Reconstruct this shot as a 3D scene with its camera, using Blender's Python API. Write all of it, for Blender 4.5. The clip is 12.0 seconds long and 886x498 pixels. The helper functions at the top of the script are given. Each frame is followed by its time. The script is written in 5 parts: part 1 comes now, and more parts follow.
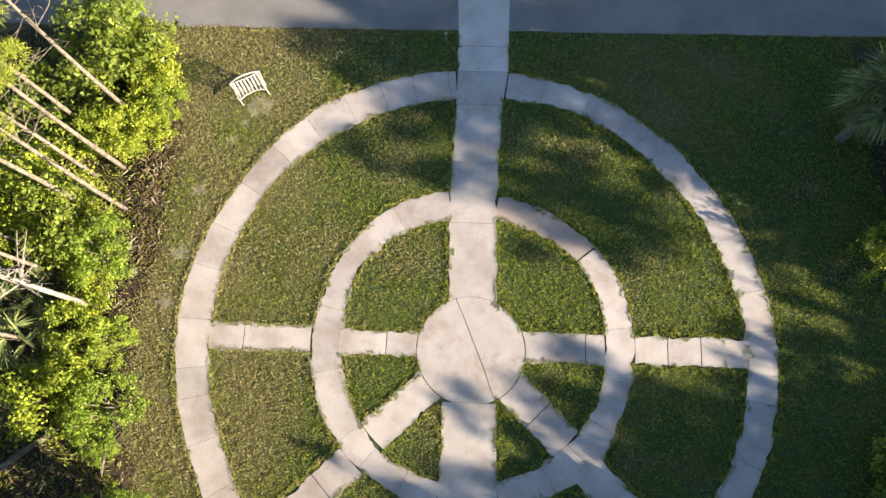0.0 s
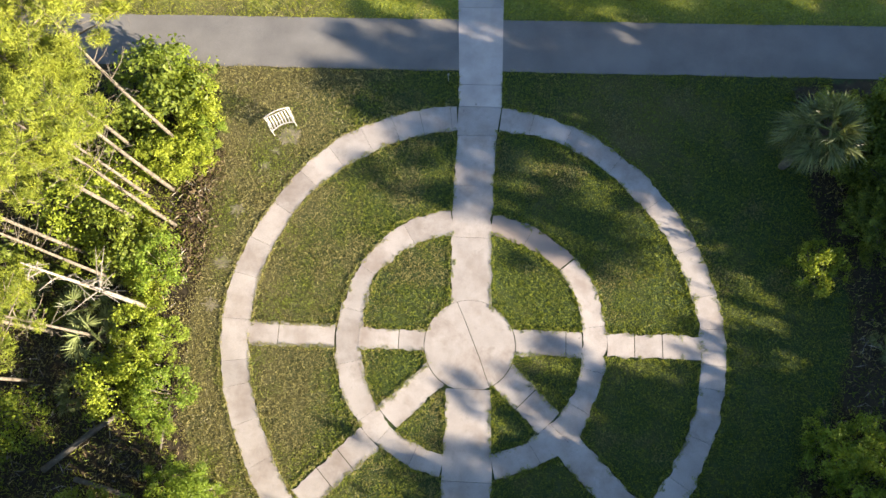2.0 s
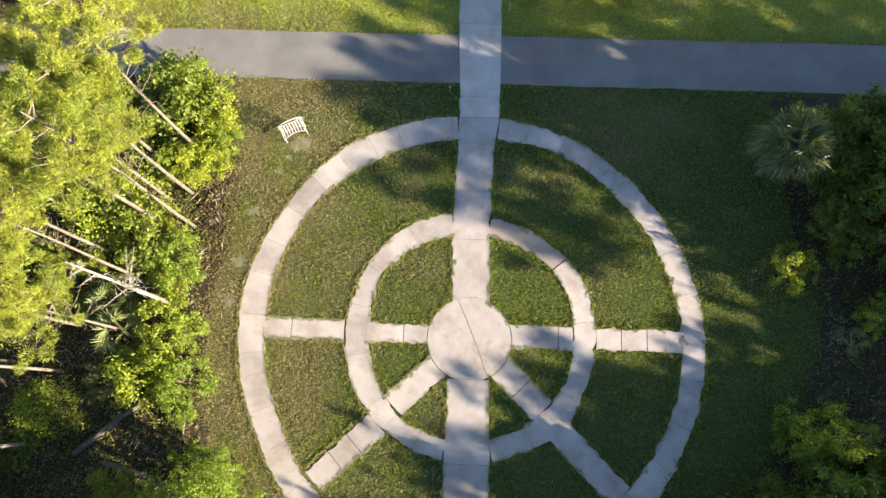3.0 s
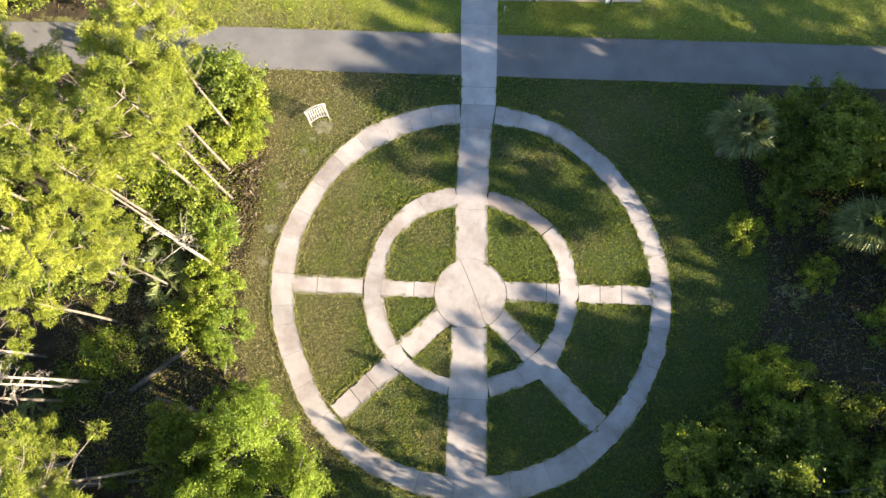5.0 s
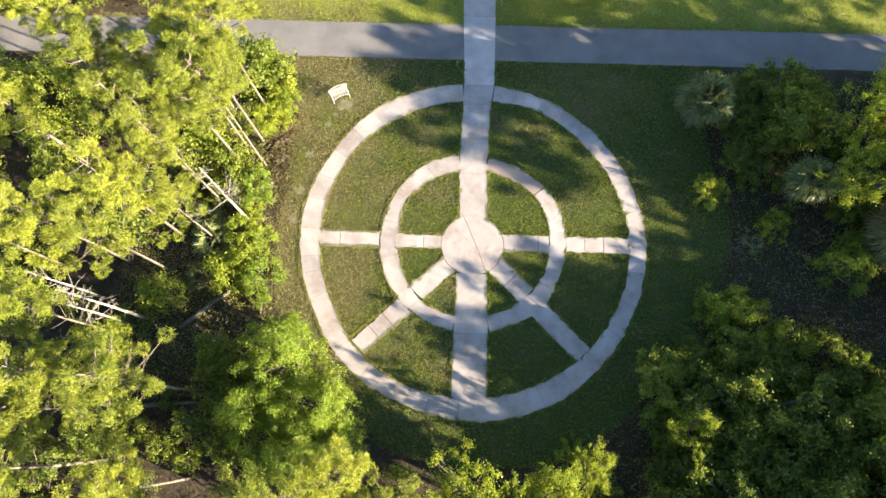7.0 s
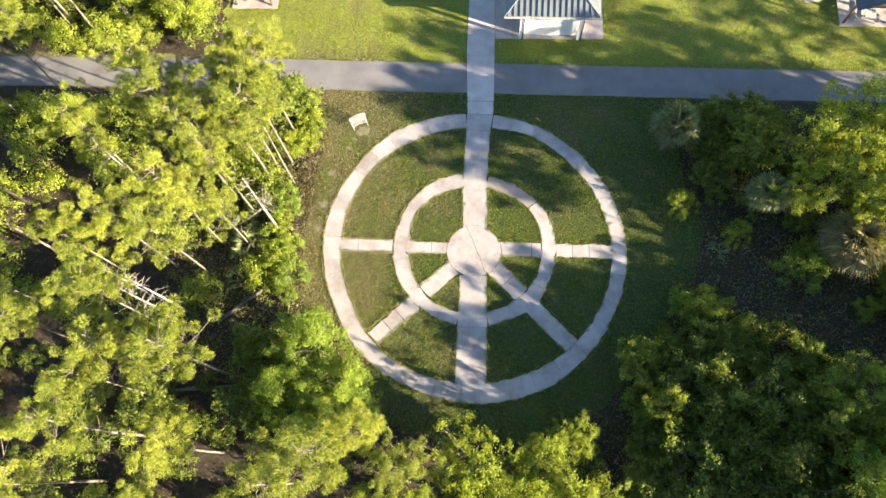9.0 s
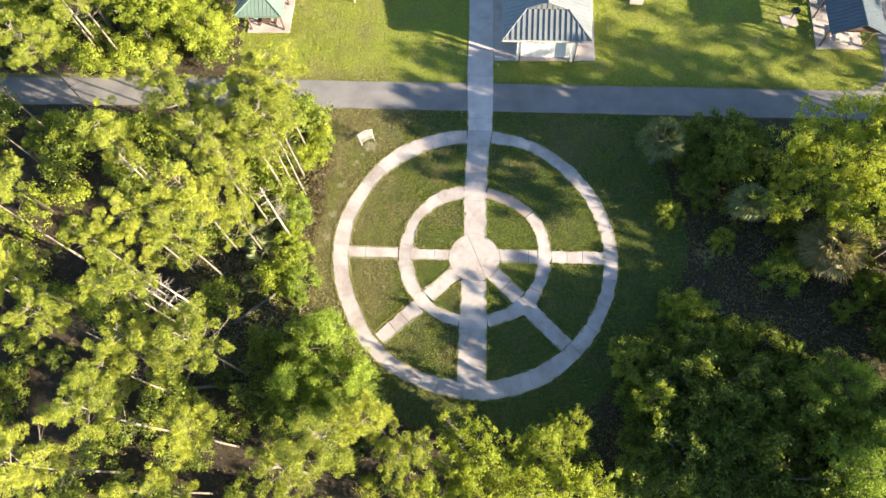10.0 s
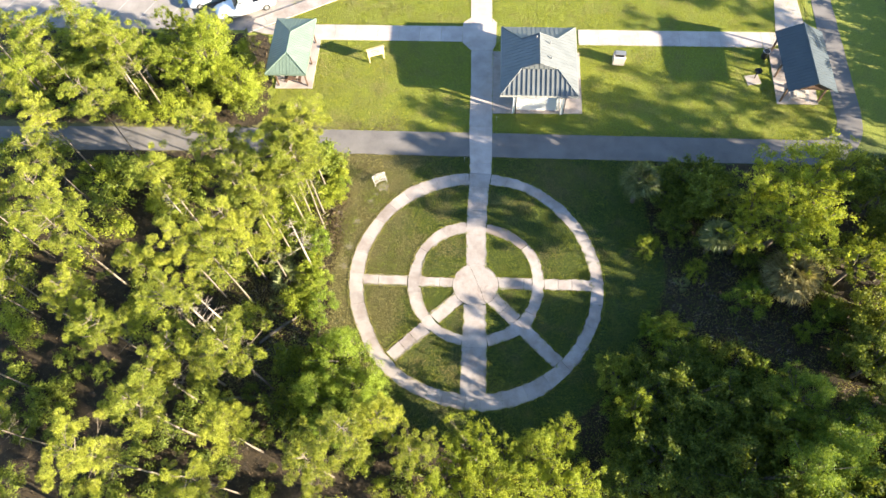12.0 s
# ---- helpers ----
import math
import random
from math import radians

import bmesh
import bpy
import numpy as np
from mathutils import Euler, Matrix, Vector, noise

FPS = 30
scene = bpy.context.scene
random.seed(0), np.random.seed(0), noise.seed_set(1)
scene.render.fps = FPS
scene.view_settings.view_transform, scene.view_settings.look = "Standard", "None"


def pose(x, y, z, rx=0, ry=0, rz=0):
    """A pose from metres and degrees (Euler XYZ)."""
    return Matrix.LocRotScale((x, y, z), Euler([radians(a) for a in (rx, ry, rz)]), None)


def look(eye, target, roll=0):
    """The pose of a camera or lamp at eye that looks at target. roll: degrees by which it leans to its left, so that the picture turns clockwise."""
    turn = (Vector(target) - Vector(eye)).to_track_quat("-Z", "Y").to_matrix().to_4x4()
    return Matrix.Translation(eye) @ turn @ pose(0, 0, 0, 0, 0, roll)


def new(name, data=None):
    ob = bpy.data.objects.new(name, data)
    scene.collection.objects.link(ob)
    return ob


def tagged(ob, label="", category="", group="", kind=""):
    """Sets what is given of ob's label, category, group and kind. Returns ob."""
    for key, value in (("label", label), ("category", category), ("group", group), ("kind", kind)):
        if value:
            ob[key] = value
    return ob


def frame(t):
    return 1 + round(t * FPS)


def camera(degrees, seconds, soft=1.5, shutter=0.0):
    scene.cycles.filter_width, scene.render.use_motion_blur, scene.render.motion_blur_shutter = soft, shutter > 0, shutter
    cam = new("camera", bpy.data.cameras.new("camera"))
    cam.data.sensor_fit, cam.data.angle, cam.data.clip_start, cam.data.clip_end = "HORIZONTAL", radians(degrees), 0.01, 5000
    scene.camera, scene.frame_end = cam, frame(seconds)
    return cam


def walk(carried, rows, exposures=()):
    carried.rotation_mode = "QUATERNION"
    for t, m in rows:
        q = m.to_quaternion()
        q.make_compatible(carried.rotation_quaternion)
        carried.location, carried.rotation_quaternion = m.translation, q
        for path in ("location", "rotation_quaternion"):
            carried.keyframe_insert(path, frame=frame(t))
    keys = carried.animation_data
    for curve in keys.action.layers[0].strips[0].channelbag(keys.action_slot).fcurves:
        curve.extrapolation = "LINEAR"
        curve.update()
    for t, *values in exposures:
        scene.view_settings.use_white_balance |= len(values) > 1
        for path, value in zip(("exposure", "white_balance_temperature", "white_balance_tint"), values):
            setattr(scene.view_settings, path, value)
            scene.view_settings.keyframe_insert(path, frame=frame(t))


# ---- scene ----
cam = camera(68.7, 12.0)
PATH = [
    (0, (-0.015, -2.09, 21.191), (-0.123, -1.593, 19.257), -9.9),
    (0.5, (0.01, -2.153, 22.193), (-0.097, -1.661, 20.257), -10.0),
    (1, (-0.042, -2.24, 23.206), (-0.144, -1.751, 21.269), -9.4),
    (1.5, (-0.047, -2.3, 24.213), (-0.147, -1.819, 22.275), -9.4),
    (2, (-0.03, -2.478, 25.202), (-0.131, -1.996, 23.264), -9.5),
    (2.5, (-0.114, -2.746, 26.136), (-0.208, -2.259, 24.199), -8.6),
    (3, (-0.259, -2.86, 27.191), (-0.342, -2.383, 25.25), -7.4),
    (5, (-0.701, -5.51, 31.206), (-0.755, -5.031, 29.265), -4.0),
    (5.5, (-0.418, -6.825, 32.127), (-0.489, -6.34, 30.188), -5.9),
    (6, (-0.289, -7.766, 33.224), (-0.368, -7.292, 31.282), -7.0),
    (6.5, (-0.361, -8.968, 34.149), (-0.437, -8.467, 32.214), -6.2),
    (7, (-0.469, -9.931, 35.172), (-0.541, -9.403, 33.244), -5.4),
    (9, (-0.007, -13.706, 39.428), (-0.109, -13.048, 37.542), -6.3),
    (9.5, (-0.033, -14.661, 40.511), (-0.135, -13.97, 38.637), -5.9),
    (10, (0.024, -15.613, 41.594), (-0.081, -14.89, 39.733), -5.8),
    (10.5, (-0.077, -16.729, 42.515), (-0.18, -15.966, 40.669), -5.2),
    (11, (0.03, -17.599, 43.744), (-0.078, -16.807, 41.911), -5.2),
    (11.5, (0.131, -18.344, 45.052), (0.017, -17.523, 43.231), -5.3),
    (12, (0.113, -19.404, 45.932), (-0.001, -18.53, 44.136), -4.8),
]
walk(cam, [(t, look(eye, target, roll)) for t, eye, target, roll in PATH], [(0, 2.29), (3, 2.38), (6, 2.6), (9, 2.66), (12, 2.64)])

# ---- light ----
SUN_EL, SUN_DIR = 16.4, (0.940, -0.342)          # height in degrees; level direction towards the sun
world = bpy.data.worlds.new("world")
scene.world = world
world.use_nodes = True
_wn = world.node_tree.nodes
sky = _wn.new("ShaderNodeTexSky")
sky.sky_type, sky.sun_disc = "NISHITA", False
sky.sun_elevation = radians(SUN_EL)
sky.dust_density, sky.ozone_density = 0.3, 2.6
sky.sun_rotation = math.atan2(SUN_DIR[0], SUN_DIR[1])
world.node_tree.links.new(sky.outputs[0], _wn["Background"].inputs[0])
_wn["Background"].inputs[1].default_value = 0.073
sun = new("sun", bpy.data.lights.new("sun", "SUN"))
sun.data.energy, sun.data.angle, sun.data.color = 5.6, radians(0.55), (1.0, 0.865, 0.655)
sun.matrix_world = look((60 * SUN_DIR[0], 60 * SUN_DIR[1], 60 * math.tan(radians(SUN_EL))), (0, 0, 0))


# ---- materials ----
def mat_base(name, rough=0.8, metal=0.0):
    m = bpy.data.materials.new(name)
    m.use_nodes = True
    nt = m.node_tree
    b = nt.nodes["Principled BSDF"]
    b.inputs["Roughness"].default_value = rough
    b.inputs["Metallic"].default_value = metal
    return m, nt, b


def N(nt, kind, **kw):
    n = nt.nodes.new(kind)
    for k, v in kw.items():
        n.inputs[k].default_value = v
    return n


def ramp(nt, fac, stops):
    r = nt.nodes.new("ShaderNodeValToRGB")
    el = r.color_ramp.elements
    while len(el) < len(stops):
        el.new(0.5)
    for e, (p, c) in zip(el, stops):
        e.position, e.color = p, (*c, 1)
    nt.links.new(fac, r.inputs[0])
    return r.outputs[0]


def mixc(nt, fac, a, b, mode="MIX"):
    m = nt.nodes.new("ShaderNodeMix")
    m.data_type, m.blend_type = "RGBA", mode
    for sock, v in ((m.inputs[0], fac), (m.inputs[6], a), (m.inputs[7], b)):
        if isinstance(v, bpy.types.NodeSocket):
            nt.links.new(v, sock)
        elif isinstance(v, (int, float)):
            sock.default_value = v
        else:
            sock.default_value = (*v, 1)
    return m.outputs[2]


def noise_of(nt, scale, detail=4.0, coord=None, rough=0.55):
    n = N(nt, "ShaderNodeTexNoise", Scale=scale, Detail=detail, Roughness=rough)
    if coord is not None:
        nt.links.new(coord, n.inputs["Vector"])
    return n.outputs["Fac"]


def world_pos(nt):
    return nt.nodes.new("ShaderNodeNewGeometry").outputs["Position"]


def bump(nt, b, height, strength, dist):
    n = N(nt, "ShaderNodeBump", Strength=strength, Distance=dist)
    nt.links.new(height, n.inputs["Height"])
    nt.links.new(n.outputs[0], b.inputs["Normal"])


def surface(name, stops, scale, fine, rough=0.85, rough_bump=0.4, dist=0.01, big=None, metal=0.0):
    """A mottled surface: broad stains and fine grain by place, with relief."""
    m, nt, b = mat_base(name, rough, metal)
    p = world_pos(nt)
    broad, grain = noise_of(nt, scale, 5, p), noise_of(nt, fine, 3, p, 0.7)
    base = ramp(nt, broad, stops)
    col = mixc(nt, 0.35, base, ramp(nt, grain, [(0.3, (0.25, 0.25, 0.25)), (0.7, (0.85, 0.85, 0.85))]), "OVERLAY")
    if big:
        col = mixc(nt, ramp(nt, noise_of(nt, big[0], 3, p), [(big[1], (0, 0, 0)), (big[2], (1, 1, 1))]), col, big[3])
    nt.links.new(col, b.inputs["Base Color"])
    bump(nt, b, grain, rough_bump, dist)
    return m


def leaf_mat(name, dark, mid, light, through_part=0.35, rough=0.55, mottle=2.6):
    """Leaves: every leaf and every plant a little different; light passes through them."""
    m, nt, b = mat_base(name, rough)
    b.inputs["Specular IOR Level"].default_value = 0.3
    isl = nt.nodes.new("ShaderNodeNewGeometry").outputs["Random Per Island"]
    obj = nt.nodes.new("ShaderNodeObjectInfo").outputs["Random"]
    col = ramp(nt, isl, [(0.0, dark), (0.5, mid), (1.0, light)])
    col = mixc(nt, 0.5, col, ramp(nt, obj, [(0.0, tuple(0.75 * v for v in mid)), (0.5, mid), (1.0, light)]))
    patch = noise_of(nt, mottle, 4, world_pos(nt), 0.65)
    col = mixc(nt, ramp(nt, patch, [(0.5, (0, 0, 0)), (0.72, (0.75, 0.75, 0.75))]), col, light)
    col = mixc(nt, ramp(nt, patch, [(0.3, (0.7, 0.7, 0.7)), (0.48, (0, 0, 0))]), col, tuple(0.8 * v for v in dark))
    nt.links.new(col, b.inputs["Base Color"])
    t = nt.nodes.new("ShaderNodeBsdfTranslucent")
    nt.links.new(mixc(nt, 1.0, col, (1.3, 1.2, 0.7), "MULTIPLY"), t.inputs[0])
    mix = N(nt, "ShaderNodeMixShader", Fac=through_part)
    nt.links.new(b.outputs[0], mix.inputs[1])
    nt.links.new(t.outputs[0], mix.inputs[2])
    nt.links.new(mix.outputs[0], nt.nodes["Material Output"].inputs[0])
    return m


def paint(name, col, rough=0.45, metal=0.0, wear=0.12, scale=3.0):
    m, nt, b = mat_base(name, rough, metal)
    p = world_pos(nt)
    n = noise_of(nt, scale, 5, p)
    c = ramp(nt, n, [(0.3, tuple(v * (1 - wear) for v in col)), (0.7, tuple(min(1, v * (1 + wear)) for v in col))])
    nt.links.new(c, b.inputs["Base Color"])
    bump(nt, b, noise_of(nt, 60, 2, p), 0.08, 0.003)
    return m


def lawn_mat():
    m, nt, b = mat_base("lawn", 0.95)
    p = world_pos(nt)
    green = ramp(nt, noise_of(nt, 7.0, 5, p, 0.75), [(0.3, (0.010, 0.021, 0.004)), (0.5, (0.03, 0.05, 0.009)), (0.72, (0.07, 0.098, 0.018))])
    dry = ramp(nt, noise_of(nt, 9.0, 5, p, 0.75), [(0.3, (0.05, 0.042, 0.017)), (0.55, (0.125, 0.105, 0.04)), (0.75, (0.22, 0.18, 0.075))])
    sep = nt.nodes.new("ShaderNodeSeparateXYZ")
    nt.links.new(p, sep.inputs[0])
    # drier turf towards the west side of the circle and round the bench
    west = N(nt, "ShaderNodeMapRange")
    for i, v in ((1, -4.0), (2, -8.5), (3, 0.0), (4, 0.42)):
        west.inputs[i].default_value = v
    nt.links.new(sep.outputs[0], west.inputs[0])
    north = N(nt, "ShaderNodeMapRange")
    for i, v in ((1, 14.5), (2, 16.0), (3, 1.0), (4, 0.25)):
        north.inputs[i].default_value = v
    nt.links.new(sep.outputs[1], north.inputs[0])
    both = nt.nodes.new("ShaderNodeMath")
    both.operation = "MULTIPLY"
    nt.links.new(west.outputs[0], both.inputs[0])
    nt.links.new(north.outputs[0], both.inputs[1])
    patch = nt.nodes.new("ShaderNodeMath")
    patch.operation = "ADD"
    nt.links.new(both.outputs[0], patch.inputs[0])
    nt.links.new(noise_of(nt, 0.55, 4, p), patch.inputs[1])
    worn = nt.nodes.new("ShaderNodeVectorMath")
    worn.operation = "DISTANCE"
    worn.inputs[1].default_value = (6.4, 9.5, 0.0)
    nt.links.new(p, worn.inputs[0])
    fade = N(nt, "ShaderNodeMapRange")
    for i, v in ((1, 0.6), (2, 4.2), (3, 0.36), (4, 0.0)):
        fade.inputs[i].default_value = v
    nt.links.new(worn.outputs["Value"], fade.inputs[0])
    more = nt.nodes.new("ShaderNodeMath")
    nt.links.new(patch.outputs[0], more.inputs[0])
    nt.links.new(fade.outputs[0], more.inputs[1])
    # brighter, yellower green for the lawn beyond the trail
    far_green = ramp(nt, noise_of(nt, 7.0, 5, p, 0.75), [(0.3, (0.085, 0.105, 0.012)), (0.5, (0.16, 0.185, 0.02)), (0.72, (0.235, 0.25, 0.034))])
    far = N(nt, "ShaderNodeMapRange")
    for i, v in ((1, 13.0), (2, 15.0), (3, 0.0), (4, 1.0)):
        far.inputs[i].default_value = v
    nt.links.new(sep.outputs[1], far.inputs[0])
    green = mixc(nt, far.outputs[0], green, far_green)
    f = ramp(nt, more.outputs[0], [(0.5, (0, 0, 0)), (0.95, (0.85, 0.85, 0.85))])
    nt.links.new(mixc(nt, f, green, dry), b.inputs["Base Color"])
    bump(nt, b, noise_of(nt, 28, 4, p, 0.8), 1.0, 0.05)
    return m




def ground_mat():
    """Lawn, and leaf litter where the trees stand, meeting in a ragged line."""
    m = lawn_mat()
    m.name = "ground_cover"
    nt = m.node_tree
    b = nt.nodes["Principled BSDF"]
    p = world_pos(nt)
    lawn_col = b.inputs["Base Color"].links[0].from_socket
    litter = ramp(nt, noise_of(nt, 1.6, 6, p, 0.7), [(0.3, (0.012, 0.008, 0.004)), (0.55, (0.036, 0.024, 0.010)), (0.8, (0.080, 0.054, 0.025))])
    litter = mixc(nt, 0.5, litter, ramp(nt, noise_of(nt, 20, 4, p, 0.8), [(0.3, (0.15, 0.15, 0.15)), (0.75, (0.95, 0.93, 0.9))]), "OVERLAY")
    a = nt.nodes.new("ShaderNodeAttribute")
    a.attribute_name = "under_trees"
    s = nt.nodes.new("ShaderNodeMath")
    s.operation = "MULTIPLY_ADD"
    nt.links.new(noise_of(nt, 1.1, 6, p, 0.7), s.inputs[0])
    s.inputs[1].default_value = 1.1
    nt.links.new(a.outputs["Fac"], s.inputs[2])
    f = ramp(nt, s.outputs[0], [(0.9, (0, 0, 0)), (1.0, (1, 1, 1))])
    nt.links.new(mixc(nt, f, lawn_col, litter), b.inputs["Base Color"])
    return m


GROUND_COVER = ground_mat()


def concrete_mat(name="concrete", soil=0.0, pale=1.0, spots=1.0):
    """Old broomed concrete: pale grey-pink, with brown bloom, dark spots and fine grain; soil: how far it is dirtied all over."""
    m, nt, b = mat_base(name, 0.88)
    p = world_pos(nt)
    base = ramp(nt, noise_of(nt, 0.8, 5, p), [(q, tuple(pale * v for v in c)) for q, c in ((0.25, (0.255, 0.222, 0.206)), (0.5, (0.318, 0.28, 0.262)), (0.75, (0.37, 0.33, 0.312)))])
    grain = noise_of(nt, 45, 3, p, 0.7)
    col = mixc(nt, 0.35, base, ramp(nt, grain, [(0.3, (0.28, 0.28, 0.28)), (0.7, (0.75, 0.75, 0.75))]), "OVERLAY")
    bloom = noise_of(nt, 0.55, 7, p, 0.68)
    col = mixc(nt, ramp(nt, bloom, [(0.46, (soil, soil, soil)), (0.66, (0.8 * spots, 0.8 * spots, 0.8 * spots))]), col, (0.205, 0.162, 0.14))
    col = mixc(nt, ramp(nt, noise_of(nt, 2.1, 6, p, 0.75), [(0.55, (0, 0, 0)), (0.72, (0.55 * spots, 0.55 * spots, 0.55 * spots))]), col, (0.185, 0.158, 0.14))
    col = mixc(nt, ramp(nt, noise_of(nt, 3.1, 3, p), [(0.70, (0, 0, 0)), (0.78, (0.7, 0.7, 0.7))]), col, (0.12, 0.10, 0.088))
    rnd = nt.nodes.new("ShaderNodeObjectInfo").outputs["Random"]
    col = mixc(nt, 1.0, col, ramp(nt, rnd, [(0.0, (0.86, 0.86, 0.86)), (1.0, (1.06, 1.05, 1.04))]), "MULTIPLY")
    nt.links.new(col, b.inputs["Base Color"])
    bump(nt, b, grain, 0.3, 0.005)
    return m


CONCRETE = concrete_mat()
PALE_CONCRETE = concrete_mat("newer_concrete", 0.0, 1.28, 0.35)
SOILED_CONCRETE = concrete_mat("soiled_concrete", 0.95)
CONCRETE_DARK = surface("stained_concrete", [(0.3, (0.30, 0.26, 0.23)), (0.7, (0.45, 0.41, 0.37))], 1.4, 40, 0.9, 0.3, 0.004)
ASPHALT = surface("asphalt", [(0.3, (0.108, 0.099, 0.096)), (0.7, (0.158, 0.145, 0.138))], 0.6, 70, 0.9, 0.5, 0.006, big=(0.25, 0.55, 0.8, (0.17, 0.16, 0.155)))
PARKING = surface("parking_asphalt", [(0.3, (0.19, 0.17, 0.16)), (0.7, (0.27, 0.245, 0.23))], 0.5, 60, 0.9, 0.5, 0.006)
PINE_BARK = surface("pine_bark", [(0.3, (0.065, 0.05, 0.038)), (0.55, (0.145, 0.118, 0.09)), (0.8, (0.24, 0.205, 0.16))], 6.0, 30, 0.9, 0.8, 0.02)
DEAD_WOOD = surface("dead_wood", [(0.3, (0.15, 0.122, 0.098)), (0.7, (0.31, 0.275, 0.235))], 5.0, 30, 0.9, 0.6, 0.015)
LOG_WOOD = surface("weathered_log", [(0.3, (0.05, 0.042, 0.034)), (0.7, (0.13, 0.112, 0.092))], 5.0, 30, 0.95, 0.6, 0.015)
BARK = surface("bark", [(0.3, (0.05, 0.04, 0.03)), (0.7, (0.16, 0.13, 0.1))], 6.0, 30, 0.9, 0.8, 0.02)
NEEDLES = leaf_mat("pine_needles", (0.042, 0.06, 0.011), (0.178, 0.215, 0.024), (0.39, 0.41, 0.05), 0.32)
OAK_LEAVES = leaf_mat("oak_leaves", (0.03, 0.047, 0.009), (0.105, 0.142, 0.021), (0.28, 0.325, 0.046), 0.45)
BRUSH_LEAVES = leaf_mat("brush_leaves", (0.05, 0.08, 0.01), (0.19, 0.245, 0.021), (0.40, 0.43, 0.045), 0.38)
FRESH_LEAVES = leaf_mat("fresh_green_leaves", (0.045, 0.078, 0.011), (0.135, 0.205, 0.022), (0.31, 0.385, 0.045), 0.42)
YELLOW_LEAVES = leaf_mat("yellowing_leaves", (0.06, 0.082, 0.012), (0.185, 0.24, 0.025), (0.39, 0.44, 0.05), 0.55)
PALM_LEAVES = leaf_mat("palm_leaves", (0.043, 0.057, 0.018), (0.108, 0.132, 0.046), (0.255, 0.285, 0.115), 0.28, 0.4)
DRY_PALM = leaf_mat("dry_palm_leaves", (0.06, 0.05, 0.02), (0.17, 0.15, 0.06), (0.32, 0.29, 0.13), 0.25, 0.5)
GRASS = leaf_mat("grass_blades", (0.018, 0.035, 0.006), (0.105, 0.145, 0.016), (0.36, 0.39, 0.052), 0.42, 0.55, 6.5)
DRY_GRASS = leaf_mat("dry_grass_blades", (0.082, 0.072, 0.024), (0.235, 0.21, 0.078), (0.43, 0.38, 0.165), 0.35, 0.6, 6.0)
# brighter, yellower blades for the lawn beyond the trail
LAWN_BLADES = leaf_mat("far_grass_blades", (0.08, 0.105, 0.009), (0.215, 0.245, 0.018), (0.40, 0.41, 0.04), 0.4, 0.55, 4.0)
THATCH = leaf_mat("pale_thatch", (0.20, 0.17, 0.11), (0.34, 0.30, 0.22), (0.50, 0.46, 0.36), 0.1)
DEAD_LEAVES = leaf_mat("dead_leaves", (0.04, 0.026, 0.014), (0.11, 0.075, 0.04), (0.24, 0.18, 0.10), 0.1)
WORN_SOIL = surface("worn_soil", [(0.3, (0.12, 0.10, 0.065)), (0.7, (0.25, 0.215, 0.155))], 3.0, 30, 0.95, 0.6, 0.02)
FASCIA = paint("weathered_cream_paint", (0.30, 0.29, 0.26), 0.6)
PALE_WOOD = paint("weathered_pale_planks", (0.42, 0.38, 0.34), 0.8, 0, 0.25)
WHITE = paint("white_paint", (0.33, 0.31, 0.3), 0.45)
STUCCO = paint("white_stucco", (0.62, 0.60, 0.57), 0.85, 0, 0.08, 1.5)
GREEN_ROOF = paint("green_metal_roofing", (0.11, 0.152, 0.122), 0.4, 0.0, 0.1, 1.0)
GREY_ROOF = paint("grey_green_metal_roofing", (0.128, 0.137, 0.138), 0.4, 0.0, 0.12, 1.0)
DARK_ROOF = paint("dark_teal_metal_roofing", (0.052, 0.064, 0.073), 0.42, 0.0, 0.12, 1.0)
POST_WOOD = paint("brown_painted_wood", (0.10, 0.06, 0.04), 0.6)
SIGN_WOOD = paint("tan_wood", (0.46, 0.34, 0.2), 0.75, 0, 0.2)
GREY_METAL = paint("dull_grey_metal", (0.3, 0.3, 0.3), 0.45, 0.6)
BLACK = paint("black_iron", (0.02, 0.02, 0.022), 0.5)
CAR_WHITE = paint("white_car_paint", (0.72, 0.72, 0.72), 0.22, 0, 0.03)
CAR_SILVER = paint("silver_blue_car_paint", (0.42, 0.48, 0.56), 0.25, 0.3, 0.03)
GLASS_DARK = paint("tinted_glass", (0.02, 0.028, 0.035), 0.06, 0, 0.02)
RUBBER = paint("tyre_rubber", (0.018, 0.018, 0.018), 0.8)
LINE = paint("white_line_paint", (0.36, 0.34, 0.32), 0.8, 0, 0.25)


# ---- building helpers ----
def mesh_of(name, verts, faces, mats, slots=None, smooth=False):
    me = bpy.data.meshes.new(name)
    me.from_pydata([tuple(v) for v in verts], [], [tuple(f) for f in faces])
    for m in (mats if isinstance(mats, (list, tuple)) else [mats]):
        me.materials.append(m)
    if slots is not None:
        me.polygons.foreach_set("material_index", np.asarray(slots, dtype=np.int32))
    if smooth:
        me.polygons.foreach_set("use_smooth", np.ones(len(me.polygons), dtype=bool))
    me.update()
    return me


def part(name, bm, material, parent, label=""):
    """Links a bmesh as one mesh object under a thing or a part."""
    me = bpy.data.meshes.new(name)
    bmesh.ops.recalc_face_normals(bm, faces=bm.faces)
    bm.to_mesh(me)
    bm.free()
    me.materials.append(material)
    return under(name, me, parent, label)


def under(name, me, parent, label=""):
    ob = new(name, me)
    ob.parent = parent
    if label:
        tagged(ob, label)
    return ob


